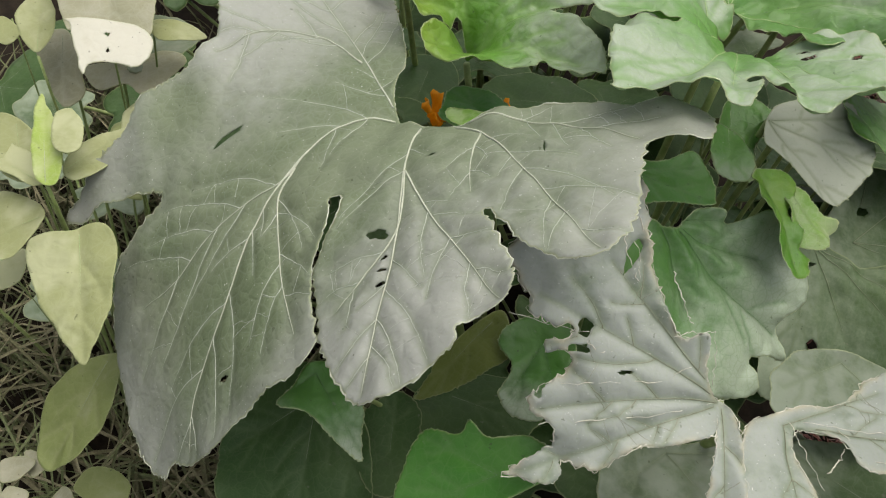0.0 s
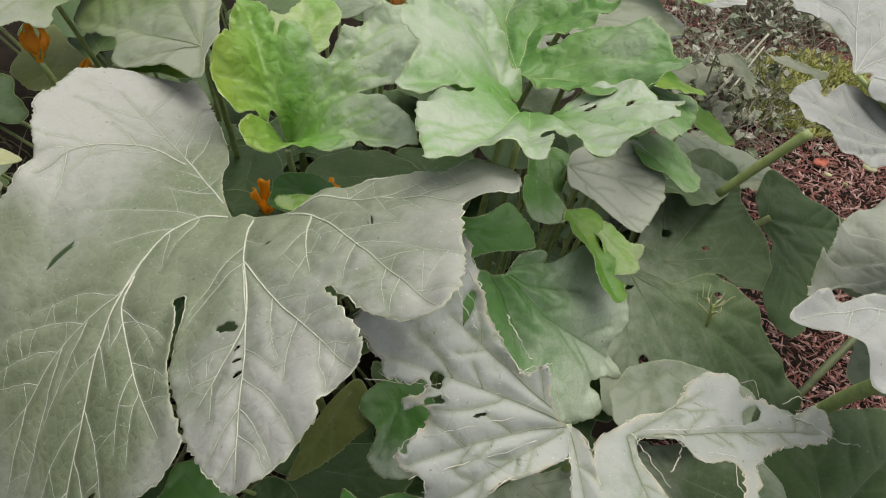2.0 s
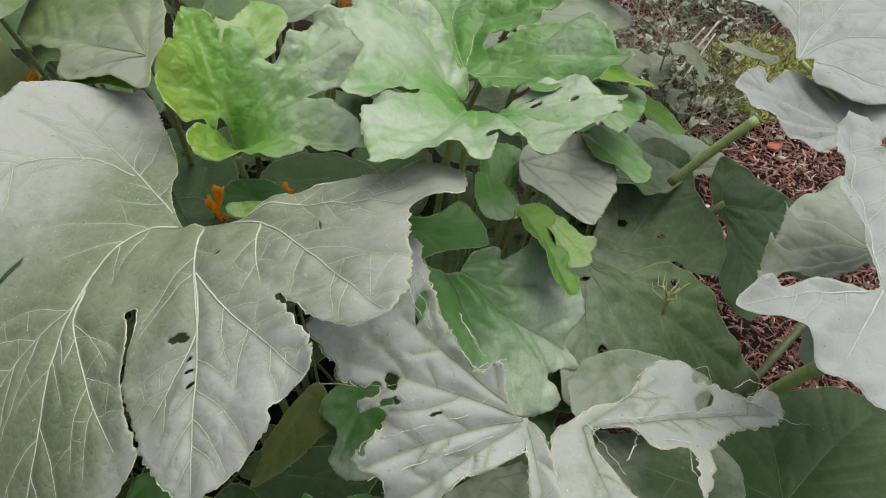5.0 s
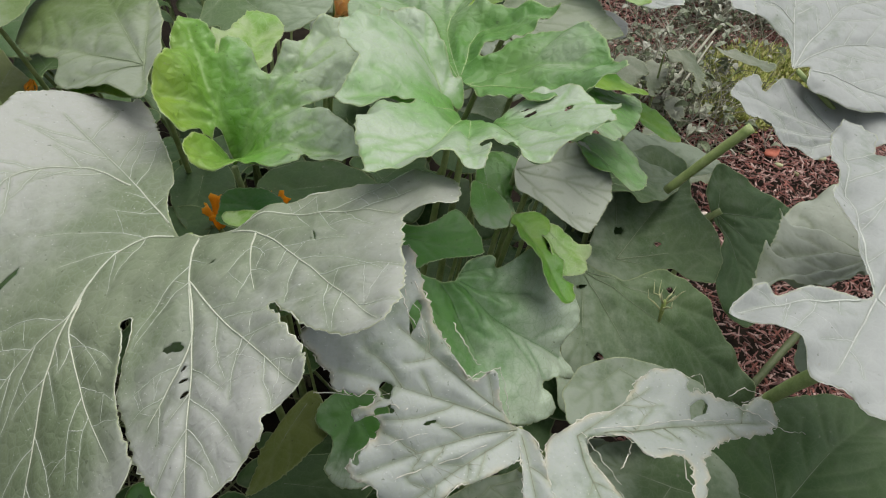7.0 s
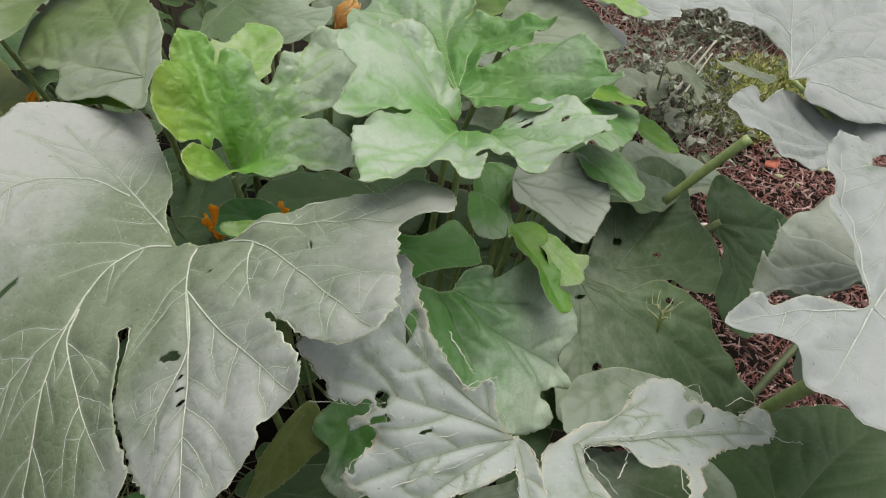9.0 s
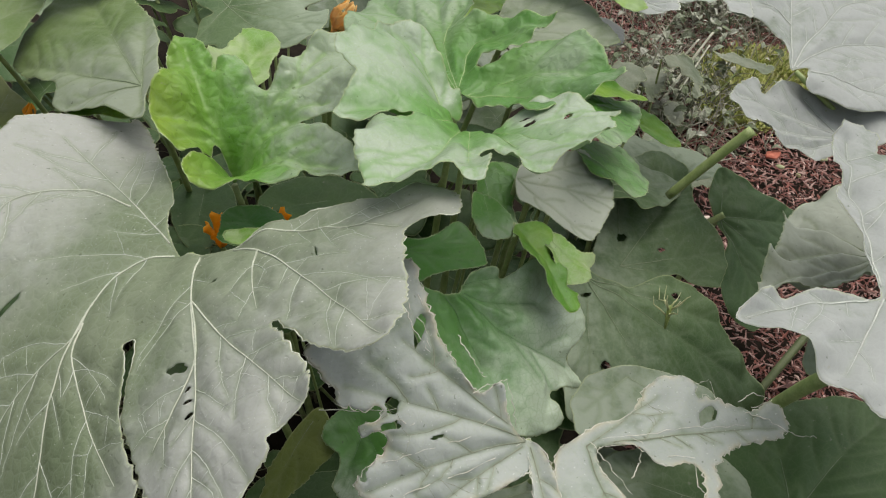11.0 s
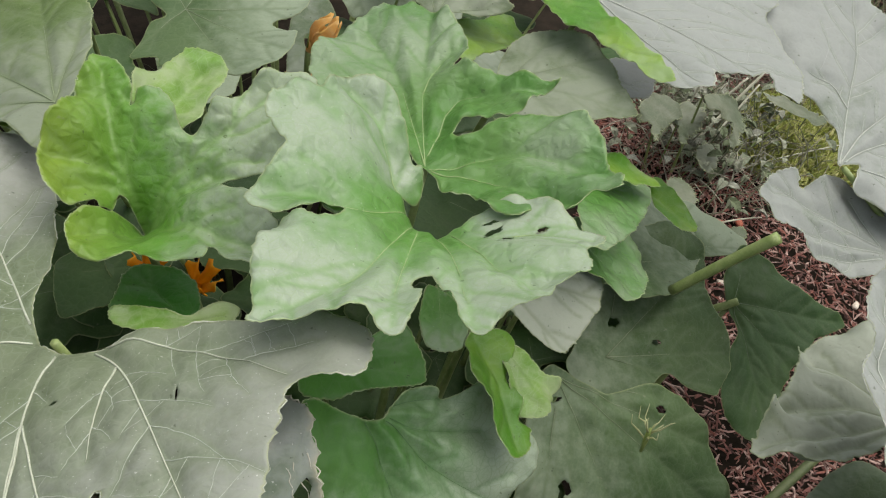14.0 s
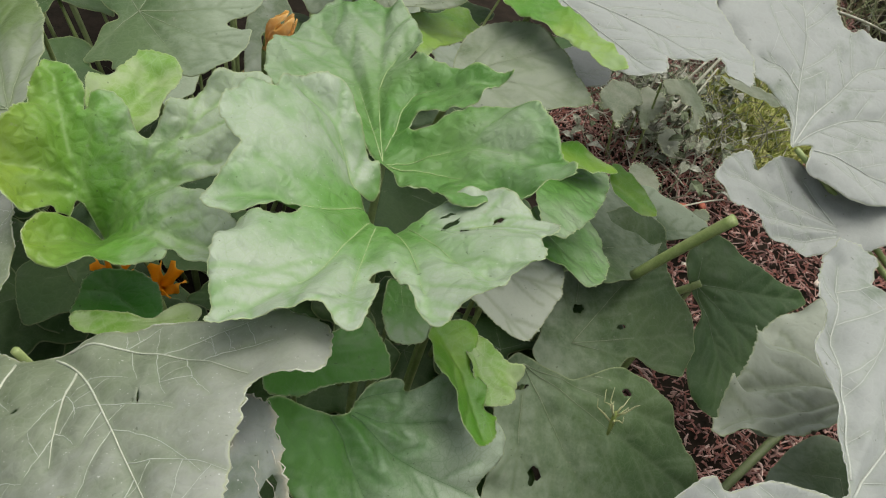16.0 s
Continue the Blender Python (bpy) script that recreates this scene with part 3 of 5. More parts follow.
def plant_base(name, place, label, category, group=""):
    ob = new(name)
    ob.location, ob.empty_display_size = place, 0.05
    return tagged(ob, label, category, group)


def under(ob, parent):
    """Hang a part, whose mesh is in world places, under a plant."""
    ob.parent = parent
    ob.matrix_parent_inverse = Matrix.Translation(parent.location).inverted()
    return ob


# ---- ground ----
def ground_height(x, y):
    return 0.030 * noise.noise((x * 1.3, y * 1.3, 0.2)) + 0.012 * noise.noise((x * 6, y * 6, 1.0))


axis = np.concatenate([-np.geomspace(60, 3, 10), np.linspace(-2.5, 4.0, 90), np.geomspace(4.6, 60, 10)])
gv = [(x, y, ground_height(x, y) - 0.012) for y in axis for x in axis]
na = len(axis)
gf = [(j * na + i, j * na + i + 1, (j + 1) * na + i + 1, (j + 1) * na + i) for j in range(na - 1) for i in range(na - 1)]
tagged(linked("ground", gv, gf, SOIL), "dark brown garden soil under the squash patch", "ground", kind="structure")


def scatter(name, count, area, piece, material, label, category, seed):
    """One heap of many small loose pieces."""
    rng = random.Random(seed)
    verts, faces = [], []
    for _ in range(count):
        x, y = area(rng)
        pv, pf = piece(rng)
        turn = Matrix.Translation((x, y, ground_height(x, y))) @ Euler((rng.gauss(0, 0.25), rng.gauss(0, 0.25), rng.uniform(0, 6.283))).to_matrix().to_4x4()
        k = len(verts)
        verts += [turn @ Vector(v) for v in pv]
        faces += [tuple(k + i for i in f) for f in pf]
    return tagged(linked(name, verts, faces, material, smooth=False), label, category, kind="stuff")


def chip(rng):
    """A splinter of shredded bark, thicker in the middle."""
    length, w, t = rng.lognormvariate(-4.2, 0.55), rng.uniform(0.0008, 0.0034), rng.uniform(0.0006, 0.0016)
    z, b = rng.uniform(0.0, 0.016), rng.uniform(-0.15, 0.15) * length
    a = length / 2
    v = [(-a, -w * 0.4, z), (-a, w * 0.5, z), (-a, w * 0.3, z + t), (0, b - w, z), (0, b + w, z), (0, b, z + 2 * t), (a, -w * 0.5, z), (a, w * 0.3, z), (a, 0, z + t)]
    f = [(0, 1, 2), (0, 3, 4, 1), (1, 4, 5, 2), (2, 5, 3, 0), (3, 6, 7, 4), (4, 7, 8, 5), (5, 8, 6, 3), (6, 8, 7)]
    return v, f


def in_mulch(r):
    y = r.uniform(0.50, 2.5) + r.gauss(0, 0.05)
    return r.uniform(0.60 + max(0.0, 0.28 * (y - 0.9)) + r.uniform(0, 0.06), 1.80 + 0.15 * math.sin(3.1 * y)) + max(0.0, r.gauss(0, 0.04)), y + 0.12 * math.sin(5 * y)


scatter("bark_mulch", 40000, in_mulch, chip, MULCH, "reddish-brown shredded bark mulch on the soil", "mulch", 5)


def blade_of_grass(rng, length=(0.06, 0.22), lean=0.9):
    """A thin folded blade that bends over."""
    n, h, w, a = 5, rng.uniform(*length), rng.uniform(0.0015, 0.0045), rng.uniform(0.3, lean)
    v, f = [], []
    for k in range(n):
        t = k / (n - 1)
        x, z = h * math.sin(a * t * 1.4) * t, h * t * math.cos(a * t)
        ww = w * (1 - t) ** 0.6 + 0.0002
        v += [(x, -ww, z), (x, 0, z - ww * 0.5), (x, ww, z)]
        if k:
            b = 3 * k
            f += [(b - 3, b - 2, b + 1, b), (b - 2, b - 1, b + 2, b + 1)]
    return v, f


scatter("dry_grass", 3000, lambda r: (r.uniform(-1.1, -0.12), r.uniform(0.05, 1.3)), lambda r: blade_of_grass(r, (0.10, 0.26), 1.5), STRAW, "withered straw-coloured grass around the weeds", "grass", 6)
scatter("tall_dry_grass", 500, lambda r: (2.10 + r.gauss(0, 0.16), 2.31 + r.gauss(0, 0.20)), lambda r: blade_of_grass(r, (0.10, 0.30), 1.3), STRAW, "rank withered grass beyond the mulch", "grass", 11)
scatter("green_grass", 500, lambda r: (r.uniform(-0.9, 0.1), r.uniform(0.9, 1.9)), lambda r: blade_of_grass(r, (0.05, 0.16), 1.2), STRAW, "thin grass behind the squash leaves", "grass", 7)


def moss_tuft(rng):
    v, f = [], []
    for _ in range(6):
        h, a, w = rng.uniform(0.008, 0.030), rng.uniform(0, 6.283), rng.uniform(0.003, 0.0060)
        c, s, o = math.cos(a), math.sin(a), rng.uniform(0, 0.008)
        k = len(v)
        v += [(c * o, s * o, 0), (c * o - s * w + c * h * 0.5, s * o + c * w + s * h * 0.5, h * 0.7), (c * (o + h), s * (o + h), h), (c * o + s * w + c * h * 0.5, s * o - c * w + s * h * 0.5, h * 0.6)]
        f += [(k, k + 1, k + 2), (k, k + 2, k + 3)]
    return v, f


def in_moss(r):
    a, d = r.uniform(0, 6.283), math.sqrt(r.random()) * (0.85 + 0.25 * r.random())
    return (1.406, 1.763, 0.000)[0] + 0.20 * d * math.cos(a) + 0.05 * d * math.sin(a), (1.406, 1.763, 0.000)[1] + 0.19 * d * math.sin(a)


scatter("moss_patch", 2600, in_moss, moss_tuft, MOSS, "low yellow-green moss-like weeds on the mulch", "moss", 8)


def flat_chip(place, size, material, name, label, category, seed):
    """A curled flake lying on the mulch."""
    rng = random.Random(seed)
    n = 9
    top = [(size * rng.uniform(0.7, 1.1) * math.cos(6.283 * k / n), 0.6 * size * rng.uniform(0.7, 1.1) * math.sin(6.283 * k / n)) for k in range(n)]
    v = [(x, y, 0.010 + 6 * x * x + rng.uniform(0, 0.002)) for x, y in top] + [(x, y, 0.006 + 6 * x * x) for x, y in top] + [(0, 0, 0.014), (0, 0, 0.006)]
    f = [(k, (k + 1) % n, 2 * n) for k in range(n)] + [((k + 1) % n + n, k + n, 2 * n + 1) for k in range(n)] + [(k, k + n, (k + 1) % n + n, (k + 1) % n) for k in range(n)]
    ob = tagged(linked(name, v, f, material), label, category)
    ob.matrix_basis = pose(place[0], place[1], ground_height(place[0], place[1]) + 0.004, 0, 0, rng.uniform(0, 360))
    return ob


flat_chip((1.287, 1.788, 0.010), 0.026, RUST, "bark_flake", "rust-red flake of bark on the moss", "bark", 1)
flat_chip((1.312, 1.474, 0.010), 0.026, RUST, "bark_flake", "rust-red flake of bark on the mulch", "bark", 2)
flat_chip((1.253, 1.771, 0.010), 0.022, RUST, "bark_flake", "rust-red flake of bark beside the moss", "bark", 8)
flat_chip((1.130, 1.453, 0.010), 0.016, RUST, "bark_flake", "rust-red flake of bark on the mulch", "bark", 9)
flat_chip((1.077, 1.451, 0.010), 0.020, RUST, "bark_flake", "rust-red flake of bark on the mulch", "bark", 10)
flat_chip((1.040, 1.293, 0.010), 0.013, CREAM, "wood_chip", "pale cream wood chip on the mulch", "wood chip", 3)
flat_chip((1.314, 1.223, 0.010), 0.012, CREAM, "wood_chip", "pale cream wood chip on the mulch", "wood chip", 4)
flat_chip((1.433, 1.447, 0.010), 0.018, KINDS["weed"], "fallen_leaf", "small yellow-green fallen leaf on the mulch", "leaf", 5)
flat_chip((1.308, 1.429, 0.010), 0.012, KINDS["weed"], "fallen_leaf", "small yellow-green fallen leaf on the mulch", "leaf", 6)
flat_chip((1.335, 1.390, 0.010), 0.009, KINDS["weed"], "fallen_leaf", "small yellow-green fallen leaf on the mulch", "leaf", 7)

# ---- plants ----
front_plant = plant_base("squash_plant", (0.22, 0.86, 0), "squash plant with mildewed old leaves and bright young ones", "squash plant", "squash plants")
low_plant = plant_base("squash_plant", (0.50, 0.80, 0), "low squash plant with dark shaded leaves over mulch", "squash plant", "squash plants")
right_plant = plant_base("squash_plant", (1.55, 0.62, 0), "squash plant with silvery mildewed leaves beside bark mulch", "squash plant", "squash plants")
right_plant["spread"] = 0.92
back_plant = plant_base("squash_plant", (0.10, 1.40, 0), "squash plant with grey-green leaves and orange blossoms", "squash plant", "squash plants")
weed_plant = plant_base("weed", (-0.42, 0.64, 0), "broad-leaved pale green weed in dry grass", "weed")
dry_plant = plant_base("dry_weed", (0.98, 1.62, 0), "withered grey weed with bent stalks on mulch", "weed")


def bent_stem(rng):
    """A withered stem, lying or leaning, with a kink."""
    h, a = rng.uniform(0.05, 0.17), rng.uniform(0.3, 1.3)
    pts = [(0, 0, 0), (h * 0.5 * math.sin(a), 0, h * 0.6 * math.cos(a) + 0.01), (h * math.sin(a), h * rng.uniform(-0.3, 0.3), h * math.cos(a) * 0.9 + 0.006)]
    return tube_mesh(pts, [0.0016, 0.0013, 0.0007], 5)


def in_dry(r):
    if r.random() < 0.5:
        return (1.503, 2.119, 0.000)[0] + r.gauss(0, 0.17), (1.503, 2.119, 0.000)[1] + r.gauss(0, 0.12)
    return (1.132, 1.754, 0.000)[0] + r.gauss(0, 0.11), (1.132, 1.754, 0.000)[1] + r.gauss(0, 0.14)


scatter("withered_stems", 1000, in_dry, bent_stem, island_material("withered", [(0.20, 0.21, 0.13), (0.30, 0.29, 0.21), (0.14, 0.17, 0.09), (0.36, 0.35, 0.27)]), "tangle of thin withered grey stems on the mulch", "dry stems", 9)


def dry_leaflet(rng):
    """A small shrivelled leaf on the ground or caught in the stems."""
    w, z = rng.uniform(0.008, 0.022), rng.uniform(0.01, 0.10)
    v, f = [], []
    for i in range(5):
        t = i / 4
        half = w * 0.55 * math.sin(0.35 + t * 2.6)
        for j in (-1, 0, 1):
            v.append((w * 2 * t, j * half, z + 0.3 * w * abs(j) + 0.5 * w * math.sin(t * 3) + rng.uniform(-0.15, 0.15) * w))
    for i in range(4):
        for j in range(2):
            q = 3 * i + j
            f.append((q, q + 1, q + 4, q + 3))
    return v, f


scatter("withered_leaves", 650, in_dry, dry_leaflet, island_material("withered_leaf", [(0.20, 0.23, 0.15), (0.27, 0.29, 0.21), (0.15, 0.19, 0.10), (0.33, 0.34, 0.27)]), "small shrivelled grey-green leaves among withered stems", "dry leaves", 10)

# Negative patches: thinner mildew, and painted shade on left lobe and fold.
leaf(front_plant, 'grey', (-0.045, 0.655, 0.672), (-8.0, -15.0),
     [(188, 1.1), (108, 6.4), (98, 10.4), (103, 33.5), (108, 33.7), (125, 32.5), (131, 30.7), (142, 28.3), (152, 24.8), (162, 25), (173, 28.8), (179, 31.4), (183, 36.4), (187, 39.2), (188, 34.2), (192, 26.8), (196, 32.6), (201, 35.6), (209, 36.8), (219, 37.9), (227, 37.2), (228, 36.1), (239, 34), (249, 29.7), (255, 28.8), (259, 26.2), (252, 20.8), (251, 18.3), (249, 15.3), (243, 13.3), (249, 13), (253, 15.3), (252, 19.4), (253, 21.8), (259, 26.3), (270, 33.2), (283, 32.9), (285, 31.4), (291, 31.8), (294, 29.7), (295, 26.1), (295, 22.9), (295, 21.5), (297, 21.5), (297, 23.8), (298, 27.7), (301, 30.6), (304, 32.6), (312, 31.4), (329, 26.2), (334, 29.9), (345, 28), (344, 16.2), (327, 6.5), (306, 4.5)],
     ribs=[((190, 1.1), (125, 7.8), (122, 14), (121, 28.1)), ((126, 10.1), (131, 16.4), (144, 20.7), (158, 23.4)), ((201, 1.5), (190, 4.1), (198, 7), (208, 10.6), (214, 14), (211, 17.7), (209, 22.5), (209, 27.2), (206, 31.6)), ((208, 10.6), (214, 14), (221, 19.5), (227, 24.9), (229, 31.1), (232, 34.5)), ((213, 12.5), (220, 15.4), (232, 18), (242, 21.3), (252, 25.4)), ((296, 4), (277, 10), (275, 18), (273, 23.5), (271, 28.1), (270, 32.4)), ((277, 10.9), (284, 17.8), (288, 23.7), (291, 30.8)), ((277, 10.9), (275, 18), (267, 22), (262, 24.4)), ((324, 5.3), (318, 11.5), (311, 18.1), (307, 25), (305, 31.9)), ((324, 5.3), (333, 11.7), (333, 17.5), (332, 24.7)), ((318, 10.8), (303, 13.8), (296, 17.9))], curl=(-0.22, -1.77, -0.61, -0.01, 0.95, 0.13, -0.07, 0.03), ruffle=0.9, patches=((272, 24, 9, 0.3), (112, 34, 14, 0.45), (160, 18, 12, 0.3), (205, 26, 12, -0.45), (232, 24, 10, -0.5), (174, 25, 4, -0.7)),
     holes=[(-0.1, -18.3, 0.96, 0.57, -10), (0.7, -20.9, 0.36, 0.18, 15), (0.7, -22.1, 0.39, 0.17, 15), (0.7, -23.4, 0.44, 0.17, 15), (-18.6, -1.8, 1.83, 0.32, 28), (-16.1, -24.2, 0.51, 0.23, 0), (3.8, -9.9, 0.3, 0.19, 20), (14, -12.1, 0.1, 0.55, 0)])
leaf(front_plant, 'torn', (0.261, 0.413, 0.597), (31.8, -5.8),
     [(144, 1.2), (124, 3.5), (108, 5.8), (113, 6.5), (126, 6.7), (129, 7.4), (126, 9.9), (121, 13.5), (116, 16.9), (113, 19.9), (115, 22.1), (120, 21.8), (126, 19.8), (146, 22.8), (152, 21), (154, 19.5), (159, 18.3), (158, 14.7), (165, 16.5), (167, 14), (177, 16), (180, 17.2), (185, 16.9), (188, 15.5), (195, 15.4), (196, 16.5), (199, 20.2), (201, 19.9), (206, 16.2), (201, 15.3), (208, 13), (206, 9.1), (213, 7.1), (243, 3), (244, 1.6), (255, 7.1), (257, 11.9), (274, 11.3), (305, 1.7)],
     ribs=[((136, 0.5), (134, 4.3), (133, 9.9), (132, 15.7)), ((148, 0.7), (150, 5.3), (152, 11.9), (153, 18.6)), ((170, 0.5), (176, 4.3), (181, 10.1), (184, 16.4)), ((197, 0.9), (198, 6.3), (200, 13.1), (200, 19.3)), ((265, 0.5), (265, 3.5), (266, 7.1), (266, 10.2))], curl=(0.03, -1.12, -0.65, 0.01, 0.04, 0.00, -0.04, 0.05),
     holes=[(-8.8, 12.4, 0.5, 1.6, -16.9), (-12.7, 5.9, 0.6, 0.8, -18.1), (-13.1, 4.1, 0.8, 0.4, 2.6), (-16.3, 0.8, 0.4, 0.9, -12.1), (-9.1, 2.3, 0.6, 0.2, 2.9)])
leaf(front_plant, 'rich', (0.070, 0.354, 0.533), (26.6, -23.4),
     [(18, 5.4), (45, 4.5), (67, 3.5), (102, 3.6), (112, 5.5), (130, 5.2), (145, 8.2), (165, 8.8), (190, 10.2), (218, 8.8), (254, 5.9), (264, 2.8), (350, 4.2)],
     ribs=[(150, 7.9), (195, 8.7)], stalk=0)
leaf(front_plant, 'torn', (0.324, 0.412, 0.574), (6.2, 2.1),
     [(152, 1.6), (42, 3.4), (27, 6.5), (32, 10.4), (31, 12.7), (22, 15.1), (14, 14.3), (11, 16.7), (5, 19.8), (6, 22.7), (0, 23.5), (354, 21.3), (352, 17.7), (350, 15.5), (340, 13.1), (327, 13.7), (316, 13.3), (324, 12.1), (340, 10.9), (332, 7.5), (346, 5.0), (353, 1.3), (287, 2.9), (289, 7.8), (285, 13.1), (256, 13.2), (233, 13.8), (230, 8.9), (192, 3.7)],
     ribs=[(358, 15.4), (358, 22.4), (272, 8.8), (25, 11.2)], curl=(0.26, -0.30, 0.40, -0.71, -0.24, 0.29, -0.09, 0.00),
     holes=[(14.4, 1.5, 0.7, 1.4, -56.2)])
leaf(front_plant, 'bright', (0.276, 0.764, 0.693), (-1.8, 7.8),
     [(179, 2.9), (163, 2.8), (125, 1.6), (97, 2.8), (99, 4.4), (110, 4.8), (111, 7.5), (110, 10.2), (114, 11.8), (128, 13.3), (142, 13.7), (149, 13.4), (153, 15.3), (165, 16.5), (173, 16.2), (179, 15.2), (181, 14.3), (188, 15.7), (199, 18.3), (208, 15.7), (211, 12.4), (218, 11.9), (216, 14.3), (210, 15.6), (214, 19.2), (221, 22), (228, 24.3), (230, 25.9), (238, 23.3), (246, 21.7), (253, 23.1), (256, 17.9), (254, 15.4), (258, 14.5), (261, 15.3), (267, 22.1), (274, 20.2), (282, 20.2), (290, 18), (301, 17.7), (308, 15.7), (321, 15.9), (329, 13.7), (345, 8.2), (344, 5.9), (340, 6.2), (330, 4.4), (294, 4.1), (264, 4.1)],
     ribs=[((150, 0.8), (155, 3.6), (132, 6.3), (127, 9.9), (131, 12.5)), ((190, 0.8), (214, 7.8), (200, 12.3), (197, 16.7)), ((220, 0.8), (240, 14.5), (235, 19.4), (231, 24.5)), ((240, 0.8), (250, 16.6), (252, 21.8)), ((290, 0.8), (268, 17), (268, 21.2)), ((320, 0.8), (303, 7.9), (316, 10.5), (321, 15)), ((300, 0.8), (283, 12.6), (287, 16.9))], curl=(0.31, -1.19, 0.75, 0.74, 0.32, -0.10, -0.16, 0.09), patches=((140, 10, 6, 0.9), (141, 6, 3.5, 0.6), (332, 9, 5, 0.9)), pleat=0.25, ruffle=1.5,
     holes=[(4.6, -4.2, 0.9, 0.38, 31), (4.5, -5.8, 0.95, 0.36, 30), (5.2, -7.3, 0.5, 0.34, -35), (4.2, -8.4, 0.55, 0.34, -29), (6.2, -7.8, 0.25, 0.25, 0), (8.3, -6.9, 0.5, 0.3, 18), (3.5, -7.0, 0.3, 0.22, 13), (2.4, -5.2, 0.35, 0.22, 38)])
leaf(front_plant, 'limeside', (0.006, 0.814, 0.638), (14.4, 5.2),
     [(327, 14.7), (339, 14.1), (1, 9.8), (7, 7.7), (14, 7.4), (15, 9.3), (13, 13.3), (20, 15.4), (29, 18.4), (42, 20.5), (52, 17.4), (54, 14), (59, 12.3), (59, 10.1), (60, 8.4), (67, 8.3), (76, 9.6), (86, 11.3), (96, 11.4), (101, 9.9), (100, 12.1), (105, 15.1), (111, 16.3), (118, 14.4), (126, 12.3), (135, 10.8), (147, 10.5), (163, 9.6), (181, 8.2), (189, 7.3), (197, 5.9), (181, 4.1), (190, 3.6), (184, 2.7), (144, 2.8), (129, 1.6), (101, 0.2), (171, 1.6), (192, 4.2), (206, 6.4), (221, 7.6), (240, 8.5), (257, 7.7), (272, 6.4), (285, 8), (301, 8.1), (312, 9.4), (323, 8.5), (320, 11.2)],
     ribs=[((339, 0.4), (114, 2.7), (117, 7), (111, 14.1)), ((78, 0.7), (124, 3.7), (144, 6.2), (161, 9)), ((352, 1.1), (58, 3.4), (50, 6.4), (46, 11.1), (46, 16.3)), ((359, 1.3), (33, 4.4), (30, 7.9), (21, 11.8)), ((316, 2.5), (335, 6.2), (333, 12.1)), ((277, 2.3), (232, 3.4), (222, 6.7)), ((117, 1.9), (149, 4.1), (178, 6.5))], curl=(0.28, 0.01, -0.30, -0.16, 0.49, 0.04, -0.95, 0.10), pleat=0.25, ruffle=1.6, bloom_light_to=(12, 1))
leaf(front_plant, 'green', (0.286, 0.842, 0.714), (-3.7, -14.5),
     [(251, 1.3), (116, 5.5), (124, 11.4), (129, 16.6), (121, 21.8), (110, 24.7), (101, 27.8), (95, 29.6), (86, 28.2), (78, 25.5), (72, 21.4), (68, 17.1), (72, 15.6), (54, 14.5), (38, 15.3), (26, 17.2), (27, 15), (22, 12), (29, 9.1), (47, 7.6), (50, 5.1), (31, 4.6), (25, 6.5), (21, 10.4), (8, 14.1), (1, 16.6), (348, 17.8), (336, 18.9), (331, 20.5), (323, 21.2), (324, 18.5), (314, 17.8), (314, 15.6), (303, 14.6), (297, 11.8), (301, 8.3), (285, 5.7), (285, 3.4)],
     ribs=[((271, 0.4), (96, 8.3), (97, 16.6), (101, 25.6)), ((271, 0.4), (87, 7.9), (85, 15.5), (83, 26.3)), ((73, 1.4), (67, 9.4), (56, 11.4), (33, 14), (27, 16.4)), ((289, 1.1), (352, 4.9), (351, 10.1), (334, 19.4)), ((286, 2), (323, 7), (323, 11.4), (319, 17.5)), ((86, 11.6), (79, 17), (72, 19.6))], curl=(0.74, 0.07, 0.68, -0.01, 0.41, 0.07, -0.56, 0.00), patches=((345, 14, 6, 0.35), (105, 24, 8, 0.25)), pleat=0.2, ruffle=1.2)
leaf(front_plant, 'lime', (0.336, 0.719, 0.605), (2.5, 31.6),
     [(244, 1), (5, 1.8), (8, 4), (353, 4.9), (326, 5.3), (305, 6.4), (306, 7.7), (304, 9.1), (298, 10.5), (303, 11.6), (299, 12.8), (292, 14), (286, 14.2), (283, 13.6), (281, 12.4), (277, 11.2), (273, 9.5), (267, 8.1), (258, 7.6), (254, 6.4), (250, 4.5)],
     ribs=[((275, 1.2), (299, 4.1), (293, 8), (291, 13.3))], curl=(-0.55, 0.16, -0.07, -0.21, 0.07, -0.03, 0.04, -0.00), pleat=0.3, ruffle=1.0, label='narrow pale green leaf folded along its rib')
leaf(front_plant, 'limepale', (0.376, 0.716, 0.593), (11.9, 19.5),
     [(210, 1.1), (307, 1.1), (319, 2.4), (319, 3.8), (321, 5.6), (325, 6.8), (321, 7.5), (313, 7.6), (308, 7.9), (300, 8), (296, 8.8), (288, 9.1), (280, 9), (274, 8.5), (273, 7.6), (269, 6.5), (263, 5.3), (256, 3.3)],
     ribs=[((231, 1.4), (292, 3.6), (313, 7)), ((241, 1.6), (277, 5.1), (282, 8.3))], pleat=0.35, ruffle=1.6, stalk=0)
leaf(front_plant, 'limepale', (0.030, 0.911, 0.710), (2.6, 9.4),
     [(186, 3.9), (218, 3.2), (261, 4.3), (295, 2.4), (347, 2.9), (33, 3.9), (48, 6.8), (57, 9.1), (69, 10.1), (85, 9.5), (91, 8.2), (108, 6.2), (129, 6), (145, 5.2)],
     ribs=[((249, 3.6), (212, 0.6), (76, 3.5), (71, 7.2))], curl=(0.10, 0.00, 0.20, -0.00, 0.01, 0.01, 0.05, 0.00), pleat=0.35, bloom_light_to=(60, 0.7), stalk=0, label='pale green lobe folded over the lime-sided leaf')
